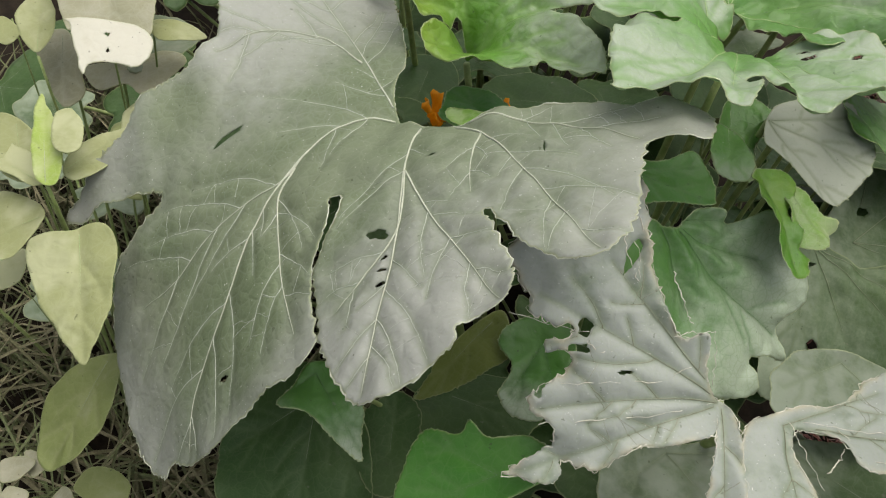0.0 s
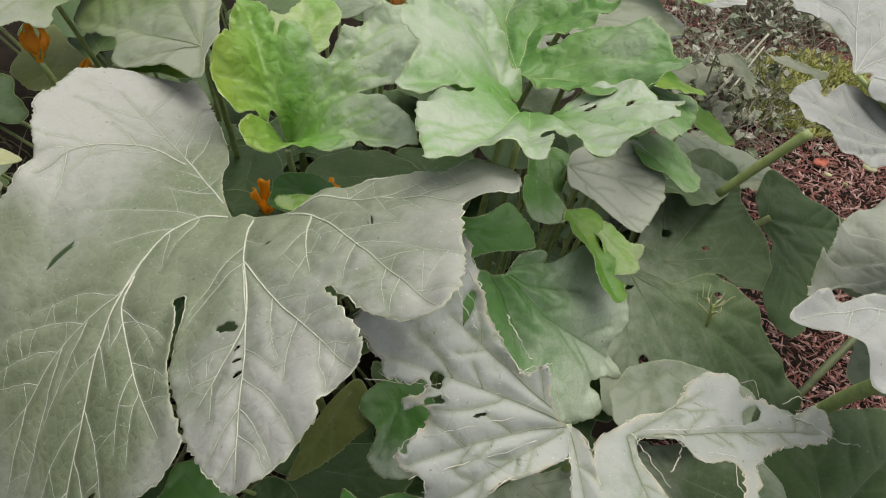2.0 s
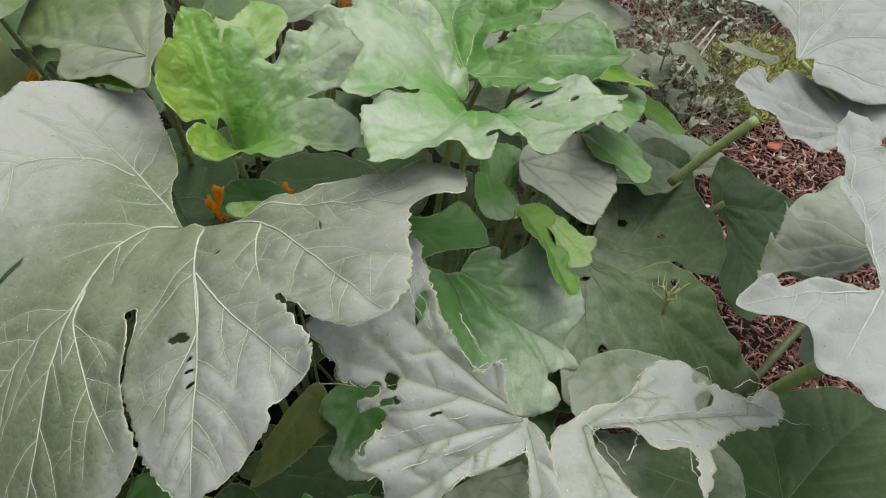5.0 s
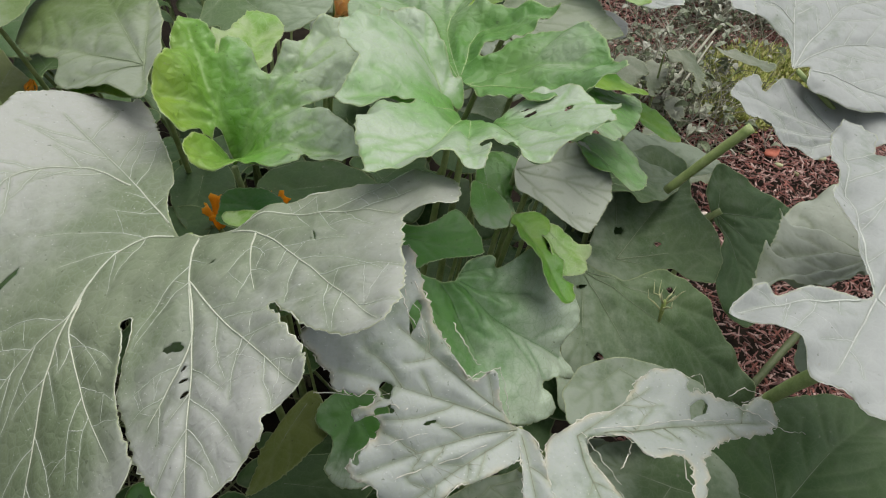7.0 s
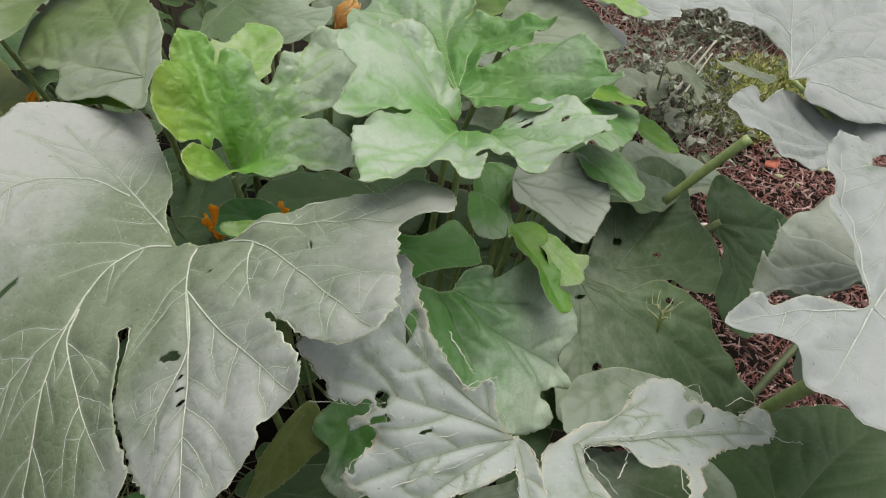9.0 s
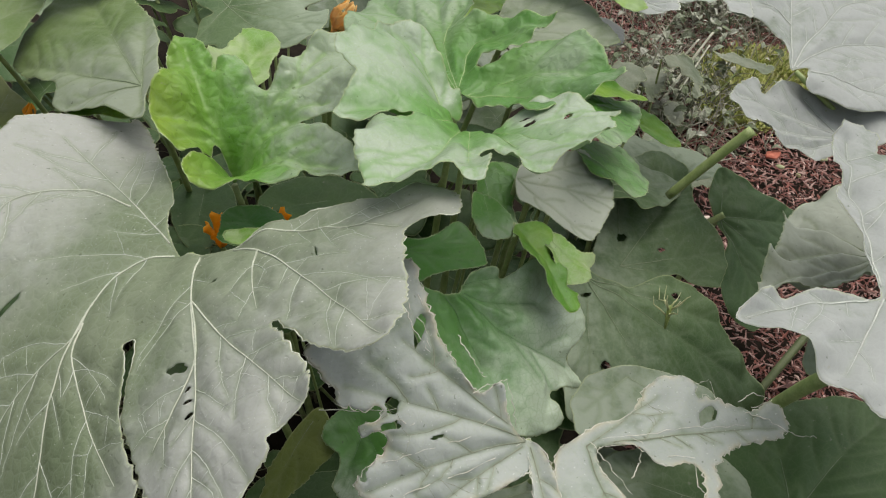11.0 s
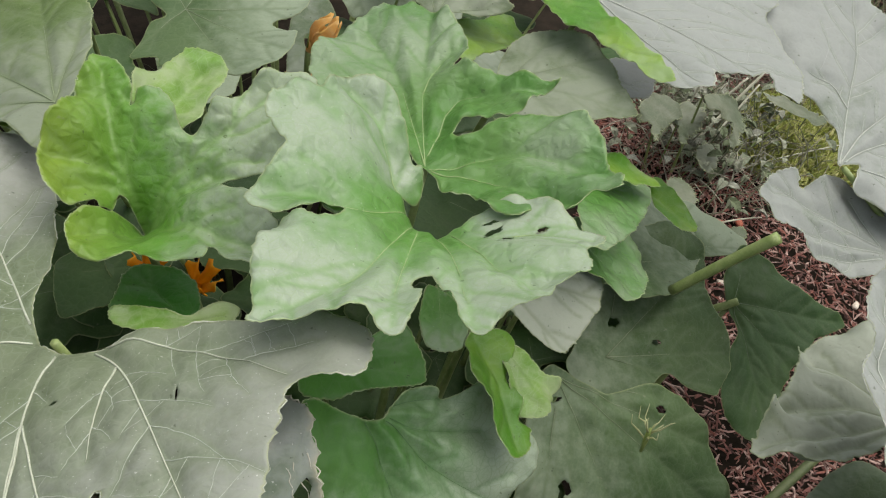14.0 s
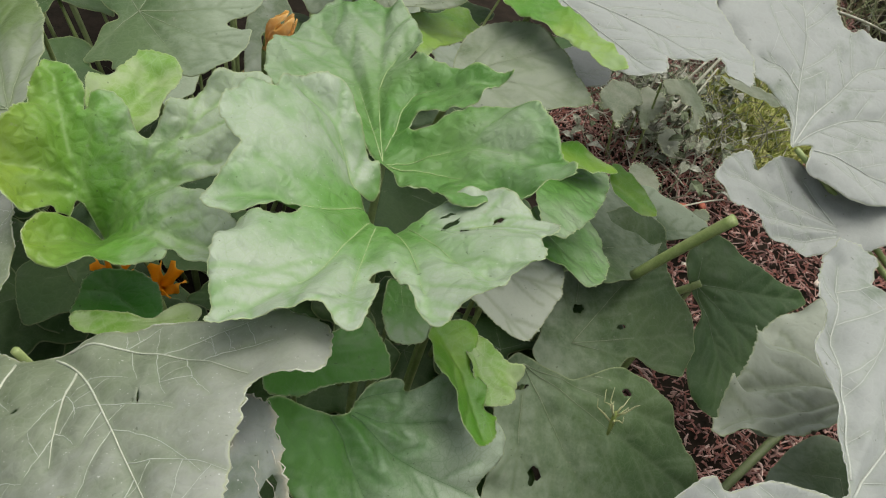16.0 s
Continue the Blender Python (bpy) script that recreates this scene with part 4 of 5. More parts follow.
leaf(front_plant, 'green', (0.303, 0.762, 0.621), (8.8, 11.7),
     [(188, 0.8), (314, 2.5), (304, 5.2), (298, 6.4), (288, 7.4), (271, 7.8), (256, 7.4), (244, 4.8), (224, 2.3)],
     ribs=[(272, 7.3)])
leaf(front_plant, 'rich', (0.185, 0.690, 0.623), (6.6, 9.9),
     [(165, 1.6), (2, 2.8), (21, 8.1), (3, 9.3), (347, 10.4), (338, 10.2), (316, 6.7), (280, 6.1), (250, 6.1), (232, 3.4)],
     ribs=[((271, 1.3), (329, 4.5), (343, 9.9)), ((271, 1.3), (353, 3.9), (8, 7.5))])
# Paler right side paints in sheen; the bare green left is shade in colour.
leaf(front_plant, 'midgreen', (0.222, 0.608, 0.603), (26.8, 26.2),
     [(36, 1.1), (48, 5.4), (39, 8.2), (28, 9.5), (31, 13.7), (22, 16.4), (11, 18.4), (6, 20.7), (359, 20.4), (350, 18.9), (342, 21.7), (334, 17.9), (328, 17.3), (324, 19.7), (315, 19.1), (299, 15.8), (256, 8.4), (217, 7), (174, 7.1)],
     ribs=[((153, 3.3), (26, 2.8), (8, 6.5), (10, 13.6)), ((89, 1.3), (9, 3.3), (345, 7.1), (344, 11.7), (346, 19)), ((131, 1.8), (320, 1.8), (308, 5), (308, 8.6)), ((155, 2.9), (64, 1.4), (37, 5.2), (29, 9.1))], curl=(-0.39, -0.07, -0.62, -0.15, -0.03, -0.38, 0.12, 0.00), pleat=0.3, bloom_light_to=(0, 0.8))
leaf(front_plant, 'sage', (0.371, 0.820, 0.585), (11.8, 14.4),
     [(79, 1.5), (51, 5.5), (40, 9.8), (25, 14.2), (10, 14.7), (354, 14.8), (335, 13.3), (314, 12.6), (302, 9.4), (290, 4.7), (256, 3.5)],
     ribs=[(354, 15.5), (316, 13.3), (22, 14.7)])
leaf(front_plant, 'green', (0.482, 0.891, 0.574), (-1.2, 27.8),
     [(66, 2.0), (32, 10.3), (12, 13.1), (348, 12.8), (316, 11.7), (294, 8.4), (267, 4.1)],
     ribs=[(325, 11.7)])
leaf(front_plant, 'green', (0.481, 0.941, 0.637), (-4.1, 22.6),
     [(66, 2.8), (47, 7.3), (9, 7.9), (0, 11.6), (328, 10.9), (275, 14.2), (260, 15.7), (258, 8.7)],
     ribs=[(329, 10.2)])
leaf(front_plant, 'lime', (0.487, 0.922, 0.654), (-5.8, 16.6),
     [(67, 1.6), (31, 7.7), (1, 10.5), (354, 9.9), (336, 5.1), (296, 2.2)],
     ribs=[])
leaf(front_plant, 'lime', (0.652, 1.041, 0.496), (4.1, 8.7),
     [(69, 2.4), (49, 4.3), (358, 4.7), (322, 8.0), (308, 8.2), (292, 5.8), (274, 2.8)],
     ribs=[(312, 7.9)])
leaf(front_plant, 'green', (0.333, 0.845, 0.572), (14.2, 11.0),
     [(135, 1.2), (55, 3.9), (11, 6.3), (344, 5.0), (306, 5.4), (288, 9.4), (272, 10.0), (255, 8.3), (244, 4.4)],
     ribs=[(272, 9.6)])
leaf(front_plant, 'rich', (0.038, 0.744, 0.606), (-4.8, 4.8),
     [(143, 6.6), (124, 6.8), (89, 5.1), (63, 4.1), (11, 2.7), (336, 2.4), (240, 2.7), (191, 5.8), (164, 5.7)],
     ribs=[(187, 5.2), (132, 6.4)])
# Bloom drawn left; the dark green right half stands for shade.
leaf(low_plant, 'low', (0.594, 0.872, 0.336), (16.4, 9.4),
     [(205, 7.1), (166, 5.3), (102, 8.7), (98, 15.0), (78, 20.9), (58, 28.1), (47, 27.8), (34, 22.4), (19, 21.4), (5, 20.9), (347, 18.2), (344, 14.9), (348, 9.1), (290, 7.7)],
     ribs=[(76, 20.1), (45, 26.1), (7, 20.3), (349, 17.9)], bloom_light_to=(175, 0.9),
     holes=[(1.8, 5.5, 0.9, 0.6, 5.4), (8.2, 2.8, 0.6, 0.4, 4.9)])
# Right half left dark green as painted shade, bloom kept to the left.
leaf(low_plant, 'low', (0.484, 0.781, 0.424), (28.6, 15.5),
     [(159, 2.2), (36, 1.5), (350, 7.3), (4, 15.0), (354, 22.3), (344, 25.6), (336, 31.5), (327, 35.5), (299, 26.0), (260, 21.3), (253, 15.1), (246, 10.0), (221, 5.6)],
     ribs=[(357, 15.1), (345, 24.6), (331, 31.1), (301, 23.5), (268, 16.8)], curl=(0.05, -0.05, -0.21, -0.14, 0.08, -0.02, 0.11, 0.00), bloom_light_to=(205, 0.9),
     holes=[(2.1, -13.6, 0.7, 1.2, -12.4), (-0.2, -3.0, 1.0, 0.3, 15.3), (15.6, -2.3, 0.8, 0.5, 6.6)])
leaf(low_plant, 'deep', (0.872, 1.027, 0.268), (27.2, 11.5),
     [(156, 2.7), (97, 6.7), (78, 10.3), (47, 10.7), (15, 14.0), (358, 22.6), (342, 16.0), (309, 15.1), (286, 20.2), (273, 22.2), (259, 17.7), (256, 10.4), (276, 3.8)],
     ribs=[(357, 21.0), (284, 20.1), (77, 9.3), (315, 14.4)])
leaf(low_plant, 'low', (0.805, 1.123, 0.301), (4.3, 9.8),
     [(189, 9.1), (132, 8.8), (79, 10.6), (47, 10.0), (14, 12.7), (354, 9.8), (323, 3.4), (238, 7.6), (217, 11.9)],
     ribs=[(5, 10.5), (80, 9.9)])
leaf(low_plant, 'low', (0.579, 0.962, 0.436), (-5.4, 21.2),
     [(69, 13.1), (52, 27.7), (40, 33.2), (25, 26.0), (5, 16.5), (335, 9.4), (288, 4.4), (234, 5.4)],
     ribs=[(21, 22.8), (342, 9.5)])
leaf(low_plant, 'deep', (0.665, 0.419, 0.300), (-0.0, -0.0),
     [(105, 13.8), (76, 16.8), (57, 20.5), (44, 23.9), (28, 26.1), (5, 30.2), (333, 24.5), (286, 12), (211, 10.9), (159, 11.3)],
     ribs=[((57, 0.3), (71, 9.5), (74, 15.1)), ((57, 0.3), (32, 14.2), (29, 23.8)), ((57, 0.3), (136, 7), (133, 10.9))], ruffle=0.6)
leaf(low_plant, 'greymid', (0.441, 0.547, 0.489), (6.5, 14.1),
     [(194, 7.9), (175, 4.7), (71, 1.3), (3, 6.8), (347, 11.8), (316, 10.8), (265, 9.2), (223, 12.1), (208, 10.6)],
     ribs=[(212, 9.3), (325, 10.3)])
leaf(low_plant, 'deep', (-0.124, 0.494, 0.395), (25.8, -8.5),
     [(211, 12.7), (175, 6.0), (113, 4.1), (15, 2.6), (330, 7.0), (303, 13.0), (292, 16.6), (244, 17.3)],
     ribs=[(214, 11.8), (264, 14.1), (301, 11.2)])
leaf(low_plant, 'midgreen', (-0.114, 0.460, 0.499), (15.3, 17.8),
     [(233, 5.2), (222, 2.6), (131, 1.3), (29, 2.4), (340, 6.0), (322, 7.5), (311, 9.8), (299, 7.1), (272, 4.2)],
     ribs=[(314, 9.1), (229, 4.1)])
leaf(low_plant, 'olive', (0.062, 0.561, 0.478), (13.9, -25.8),
     [(218, 12.1), (208, 7.7), (192, 2.7), (51, 1.7), (313, 3.2), (283, 4.9), (236, 8.7), (227, 10.4)],
     ribs=[(219, 11.4)])
leaf(low_plant, 'midgreen', (0.117, 0.532, 0.487), (8.9, -6.4),
     [(175, 4.9), (120, 3.8), (56, 4.2), (333, 4.0), (289, 7.3), (259, 8.8), (233, 7.6), (221, 4.3)],
     ribs=[(240, 6.9), (285, 7.2)])
leaf(low_plant, 'deep', (-0.035, 0.445, 0.374), (10.7, 0.1),
     [(136, 5.0), (92, 7.2), (59, 5.7), (6, 2.8), (303, 4.2), (270, 5.0), (232, 4.3)],
     ribs=[(91, 6.6)])
leaf(low_plant, 'deep', (0.029, 0.536, 0.355), (1.6, 6.2),
     [(180, 4.1), (62, 3.9), (20, 9.4), (355, 11.1), (323, 8.9), (263, 6.8), (228, 5.9)],
     ribs=[(347, 9.3)])
leaf(low_plant, 'greymid', (0.263, 0.458, 0.417), (-0.5, 5.7),
     [(203, 8.3), (169, 1.9), (23, 5.8), (23, 11.9), (14, 16.7), (355, 16.4), (323, 14.0), (271, 11.1), (234, 11.4)],
     ribs=[(222, 7.1), (310, 10.2), (7, 15.9)])
leaf(low_plant, 'deep', (0.367, 1.036, 0.474), (3.0, 5.5),
     [(142, 7.6), (84, 6.7), (23, 7.5), (336, 8.4), (297, 8.7), (254, 8.6), (220, 8.9)],
     ribs=[(333, 7.7)])
leaf(low_plant, 'deep', (0.133, 0.975, 0.450), (0.0, -0.0),
     [(167, 10.2), (128, 7.4), (66, 5.7), (5, 7.0), (329, 9.2), (281, 5.4), (220, 7.2), (200, 10.1)],
     ribs=[(183, 8.5)])
leaf(low_plant, 'deep', (-0.052, 1.080, 0.400), (0.0, -0.0),
     [(204, 5.7), (134, 4.4), (35, 4.4), (317, 6.9), (290, 11.8), (258, 12.6)],
     ribs=[(261, 11.3)])
leaf(low_plant, 'deep', (-0.115, 0.967, 0.400), (-0.0, -0.0),
     [(165, 3.7), (99, 4.0), (24, 7.3), (329, 7.4), (290, 6.5), (258, 7.5)],
     ribs=[(9, 6.2)])
leaf(right_plant, 'greypale', (0.915, 0.936, 0.562), (12.4, 7.0),
     [(181, 19), (172, 16.7), (163, 15), (156, 12), (164, 10.6), (144, 7.9), (118, 4.5), (23, 5.1), (0, 12.9), (338, 14.4), (306, 10.7), (273, 9.4), (248, 10.1), (228, 12.1), (209, 14.6), (201, 14.8), (193, 18), (186, 19)],
     ribs=[((273, 4.8), (210, 5.1), (178, 10.8), (171, 15)), ((270, 5.6), (215, 8.5), (197, 13.6)), ((267, 6.5), (231, 9.3), (215, 12.6)), ((273, 4.8), (227, 1.9), (142, 3.5))], curl=(0.04, -0.22, -0.48, -0.65, -0.11, 0.22, 0.06, -0.00), pleat=0.35, ruffle=1.6)
leaf(right_plant, 'greypale', (0.864, 0.969, 0.620), (17.6, 4.7),
     [(169, 1.1), (86, 5), (96, 6.7), (102, 10), (111, 11.4), (106, 14.3), (108, 18.6), (108, 23.9), (95, 30.1), (77, 35.6), (66, 29.2), (61, 26.2), (55, 24.5), (51, 26.9), (43, 27.5), (32, 31.5), (15, 30.9), (348, 23.1), (322, 13.7), (310, 10), (303, 7.3), (296, 4.7), (269, 3.4), (320, 1.7), (14, 2.6), (61, 0.6)],
     ribs=[((162, 0.8), (76, 5.2), (73, 10.7), (71, 20.2), (74, 29.5)), ((141, 0.7), (54, 6.5), (46, 12.3), (43, 20.2), (35, 26.9)), ((147, 0.5), (40, 4), (28, 10.4), (19, 16.7), (9, 24.4)), ((73, 9.7), (84, 12.9), (99, 14.5)), ((129, 0.4), (350, 4.8), (340, 10.7), (338, 15.8))], curl=(-0.00, -0.04, 0.21, -0.02, -0.04, 0.05, -0.13, 0.00))
leaf(right_plant, 'greypale', (0.541, 1.196, 0.719), (4.9, -5.6),
     [(168, 8.2), (228, 7.1), (263, 9.8), (277, 15.8), (282, 22.4), (293, 24.2), (306, 20.6), (312, 23.4), (321, 25.6), (314, 29.0), (315, 30.9), (328, 29.4), (339, 26.4), (350, 24.1), (0, 27.1), (10, 24.2), (32, 27.1), (61, 24.8), (96, 14.5), (121, 7.1)],
     ribs=[(293, 23.2), (318, 29.9), (1, 26.1), (51, 24.6), (171, 6.8)], curl=(-0.23, 0.37, 0.61, -0.13, 0.45, -0.05, -0.10, 0.00), foot=(0.48, 1.32, 0))
leaf(right_plant, 'lime', (0.461, 1.153, 0.737), (0.6, -0.5),
     [(129, 2.4), (35, 3.1), (356, 6.7), (327, 9.0), (316, 15.1), (305, 22.1), (299, 19.3), (298, 15.1), (296, 10.2), (282, 7.0), (261, 2.8)],
     ribs=[], stalk=0, ruffle=0.4)
leaf(right_plant, 'sage', (0.806, 0.655, 0.547), (-12.0, 1.7),
     [(124, 9.7), (140, 10.4), (162, 10.7), (175, 12.2), (184, 14.6), (195, 18.5), (201, 20), (205, 18.7), (210, 17.5), (215, 15), (225, 11.2), (251, 6.3), (346, 4.8), (36, 7.6), (70, 9.3), (97, 9.4)],
     ribs=[((304, 2.3), (121, 3.4), (131, 7.9)), ((300, 2.4), (187, 5.2), (185, 13.3)), ((294, 2.5), (211, 8.6), (198, 17.9)), ((285, 2.8), (221, 9.3), (209, 16.7))], pleat=0.5, ruffle=2.4, label='pale grey-green mildewed leaf with creased blade')
# The blade's right side is extended out of view to shade the leaves below.
leaf(right_plant, 'greypale', (0.622, 0.436, 0.697), (8.5, 5.1),
     [(50, 2), (72, 6.8), (70, 11.1), (77, 15.5), (70, 19.6), (71, 24.8), (66, 31), (61, 33.3), (57, 32.1), (53, 27.2), (38, 36.3), (17, 38.6), (343, 23.5), (285, 19.6), (261, 16.8), (248, 13.9), (232, 12.5), (215, 12.3), (196, 11.7), (184, 14.1), (177, 15.4), (170, 13.9), (164, 11.7), (167, 9.9), (156, 6.5), (136, 2.6)],
     ribs=[((43, 2), (63, 8.5), (67, 17.6), (64, 28.9)), ((44, 1.7), (161, 3.7), (172, 8.8), (176, 14.5)), ((39, 1.7), (223, 4.1), (222, 10.2)), ((36, 2), (36, 12.8), (30, 26.7)), ((34, 1.9), (306, 6.4), (288, 14.2))], curl=(-0.25, 0.00, -0.35), ruffle=1.5, pleat=0.2)
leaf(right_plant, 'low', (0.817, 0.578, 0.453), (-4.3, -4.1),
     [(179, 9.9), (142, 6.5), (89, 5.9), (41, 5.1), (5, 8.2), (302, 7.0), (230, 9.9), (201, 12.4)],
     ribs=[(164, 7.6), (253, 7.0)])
leaf(back_plant, 'greentop', (-0.096, 0.954, 0.691), (-2.5, -20.7),
     [(77, 10.0), (87, 17.2), (95, 24.8), (101, 33.8), (108, 35.5), (118, 35.2), (126, 33.8), (134, 31.5), (138, 24.2), (141, 17.1), (159, 14.1), (200, 5.4), (273, 8.2), (282, 3.3), (10, 2.5), (69, 6.0)],
     ribs=[(107, 33.9), (134, 29.6), (160, 12.6), (90, 19.2), (270, 6.7)], curl=(-0.72, -0.38, 0.08, 0.32, -0.00, -0.38, -0.09, -0.00), ruffle=0.5, bloom_light_to=(287, 1), label='grey-green leaf, bright green along its far lobe', foot=(-0.05, 1.25, 0.0), stalk=0.004)
leaf(back_plant, 'lime', (-0.167, 0.998, 0.631), (-9.7, -9.9),
     [(157, 5.5), (103, 0.8), (318, 7.1), (311, 9.4), (294, 3.7), (196, 2.8)],
     ribs=[])
leaf(back_plant, 'greentop', (-0.333, 1.204, 0.643), (7.2, -1.3),
     [(281, 10.7), (291, 7.2), (328, 6.5), (13, 7.8), (35, 10.7), (81, 8.5), (111, 8.0), (148, 9.7), (197, 12.2), (240, 13.9), (258, 10.2)],
     ribs=[(36, 10.0), (162, 9.6), (236, 12.2)], bloom_light_to=(200, 1), patches=((0, 0, 30, -0.35),), label='grey-green mildewed leaf, greener on one half')
leaf(back_plant, 'low', (0.021, 1.144, 0.689), (7.4, -6.1),
     [(230, 7.6), (213, 4.8), (212, 2.6), (158, 4.9), (135, 8.9), (109, 15.8), (73, 17.9), (30, 17.5), (353, 14.7), (341, 11.2), (333, 15.2), (318, 17.0), (307, 17.5), (295, 16.1), (283, 11.7), (262, 12.0), (256, 10.1), (238, 10.6)],
     ribs=[(356, 13.7), (321, 16.2), (297, 15.3), (233, 9.3), (115, 14.5), (67, 17.5)], curl=(0.20, -0.55, 1.02, 0.04, -0.20, 0.15, 0.07, 0.00), bloom_light_to=(0, 1), patches=((0, 0, 40, -0.3),), label="soft grey-green squash leaf")
leaf(back_plant, 'greypale', (-0.166, 1.309, 0.704), (9.8, 14.3),
     [(231, 10.2), (268, 8.2), (291, 9.0), (312, 13.0), (325, 10.5), (7, 11.1), (53, 13.1), (105, 12.0), (171, 9.6)],
     ribs=[(313, 12.2), (44, 11.3), (142, 8.3)])
leaf(back_plant, 'greymid', (0.184, 1.336, 0.555), (11.8, -1.6),
     [(231, 6.7), (163, 3.5), (89, 5.9), (23, 3.2), (298, 2.6), (244, 3.9), (265, 10.1), (263, 14.9), (250, 11.9)],
     ribs=[(263, 13.9)])
leaf(back_plant, 'greygreen', (0.335, 1.174, 0.677), (17.9, -10.8),
     [(142, 1.6), (128, 3.3), (146, 7.1), (136, 12.1), (124, 18.0), (103, 21.2), (80, 19.5), (52, 14.8), (18, 10.1), (3, 10.4), (358, 6.1)],
     ribs=[(127, 12.9), (94, 19.1), (63, 15.8), (7, 9.8)])
leaf(back_plant, 'lime', (0.371, 1.187, 0.651), (-2.0, 12.3),
     [(152, 3.6), (67, 3.0), (42, 10.7), (26, 10.3), (1, 11.5), (318, 9.0), (345, 8.0), (300, 5.5), (269, 8.6), (246, 3.9)],
     ribs=[(354, 10.5)])
leaf(back_plant, 'greygreen', (0.407, 1.030, 0.691), (3.9, -5.0),
     [(91, 4.2), (69, 8.1), (51, 11.4), (30, 13.7), (11, 13.6), (349, 14), (335, 16.1), (326, 13.2), (305, 9.6), (272, 6.9), (238, 3.4)],
     ribs=[(336, 16.4), (16, 14.2), (48, 11.2), (308, 9.8)], label='smooth dull green leaf behind the young leaves')
leaf(back_plant, 'greypale', (0.614, 1.231, 0.550), (-0.0, 0.0),
     [(113, 3.0), (67, 5.6), (45, 7.7), (5, 8.4), (332, 7.3), (306, 5.7), (268, 4.1)],
     ribs=[(347, 7.2)])
leaf(back_plant, 'greygreen', (-0.380, 0.919, 0.538), (-2.2, -8.6),
     [(150, 7.9), (117, 6.0), (37, 3.2), (344, 4.0), (269, 5.8), (242, 8.2)],
     ribs=[(181, 5.0)])
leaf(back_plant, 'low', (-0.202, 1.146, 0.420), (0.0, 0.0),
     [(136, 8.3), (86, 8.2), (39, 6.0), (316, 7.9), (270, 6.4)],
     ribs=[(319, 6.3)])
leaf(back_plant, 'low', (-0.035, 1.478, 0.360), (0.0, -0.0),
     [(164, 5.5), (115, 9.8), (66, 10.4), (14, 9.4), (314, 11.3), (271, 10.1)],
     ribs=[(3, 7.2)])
leaf(back_plant, 'olive', (-0.328, 1.228, 0.515), (5.9, -2.2),
     [(117, 6.7), (38, 1.0), (315, 6.4), (286, 8.6), (258, 10.4), (211, 8.8)],
     ribs=[(254, 8.6)])
leaf(weed_plant, 'weed', (-0.365, 0.549, 0.580), (20.2, -6.1),
     [(32, 0.6), (12, 2.6), (349, 4.0), (318, 6.4), (300, 9.6), (288, 12.9), (283, 14.0), (276, 12.0), (257, 8.6), (228, 6.2), (199, 5.3), (192, 3.5), (202, 0.9)],
     ribs=[(283, 13.8)], stalk=0.0028)
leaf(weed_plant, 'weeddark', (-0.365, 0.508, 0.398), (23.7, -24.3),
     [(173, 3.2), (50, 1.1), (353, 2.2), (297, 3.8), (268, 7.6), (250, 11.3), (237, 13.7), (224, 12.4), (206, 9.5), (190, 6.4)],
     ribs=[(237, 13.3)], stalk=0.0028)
leaf(weed_plant, 'weed', (-0.424, 0.587, 0.548), (2.2, -12.4),
     [(65, 0.2), (137, 4.0), (152, 7.6), (170, 8.6), (209, 8.4), (246, 6.5), (261, 4.4)],
     ribs=[(205, 7.8)], stalk=0.0028)
leaf(weed_plant, 'weedlime', (-0.407, 0.587, 0.604), (5.9, 2.1),
     [(144, 2.1), (122, 6.1), (116, 9.5), (111, 12.3), (107, 10.2), (100, 7.1), (86, 4.4), (59, 2.1), (347, 1.1), (205, 0.5)],
     ribs=[(110, 11.8)], stalk=0.0028)
leaf(weed_plant, 'weed', (-0.407, 0.627, 0.580), (0.0, -0.0),
     [(188, 0.3), (95, 2.9), (79, 5.1), (65, 7.2), (59, 8.3), (43, 6.5), (19, 4.6), (349, 3.0), (311, 2.0)],
     ribs=[(58, 7.8)], stalk=0.0028)
leaf(weed_plant, 'weed', (-0.416, 0.601, 0.580), (-0.0, 0.0),
     [(188, 1.4), (166, 4.4), (164, 8.0), (151, 11.1), (142, 9.4), (130, 5.9), (101, 1.6)],
     ribs=[(154, 9.6)], stalk=0.0028)
leaf(weed_plant, 'weed', (-0.412, 0.636, 0.620), (0.0, 0.0),
     [(281, 1.0), (109, 3.0), (89, 4.3), (67, 3.7), (12, 3.0), (335, 3.6), (308, 3.1)],
     ribs=[(70, 4.0)], stalk=0.0028)
leaf(weed_plant, 'weed', (-0.506, 0.807, 0.582), (12.0, -3.2),
     [(139, 0.6), (136, 4.1), (125, 7.3), (109, 9.8), (97, 9.5), (79, 5.0), (65, 2.0)],
     ribs=[(104, 8.7)], stalk=0.0028)
leaf(weed_plant, 'weed', (-0.479, 0.681, 0.585), (9.0, 0.6),
     [(151, 2.6), (196, 2.9), (273, 6.1), (293, 7.8), (308, 7.9), (328, 3.7), (45, 0.7)],
     ribs=[(294, 7.1)], stalk=0.0028)
leaf(weed_plant, 'pale', (-0.404, 0.796, 0.643), (13.0, 3.3),
     [(180, 4.9), (162, 2.2), (56, 0.8), (11, 2.8), (356, 4.7), (343, 5.9), (330, 6.7), (321, 6.8), (310, 6.6), (295, 5.5), (266, 5.7), (265, 7.1), (244, 5.0), (191, 4.1)],
     ribs=[], stalk=0.0028,
     holes=[(0.4, -1.3, 0.3, 0.3, 11.2), (1.1, -3.5, 0.2, 0.3, 11.0)])
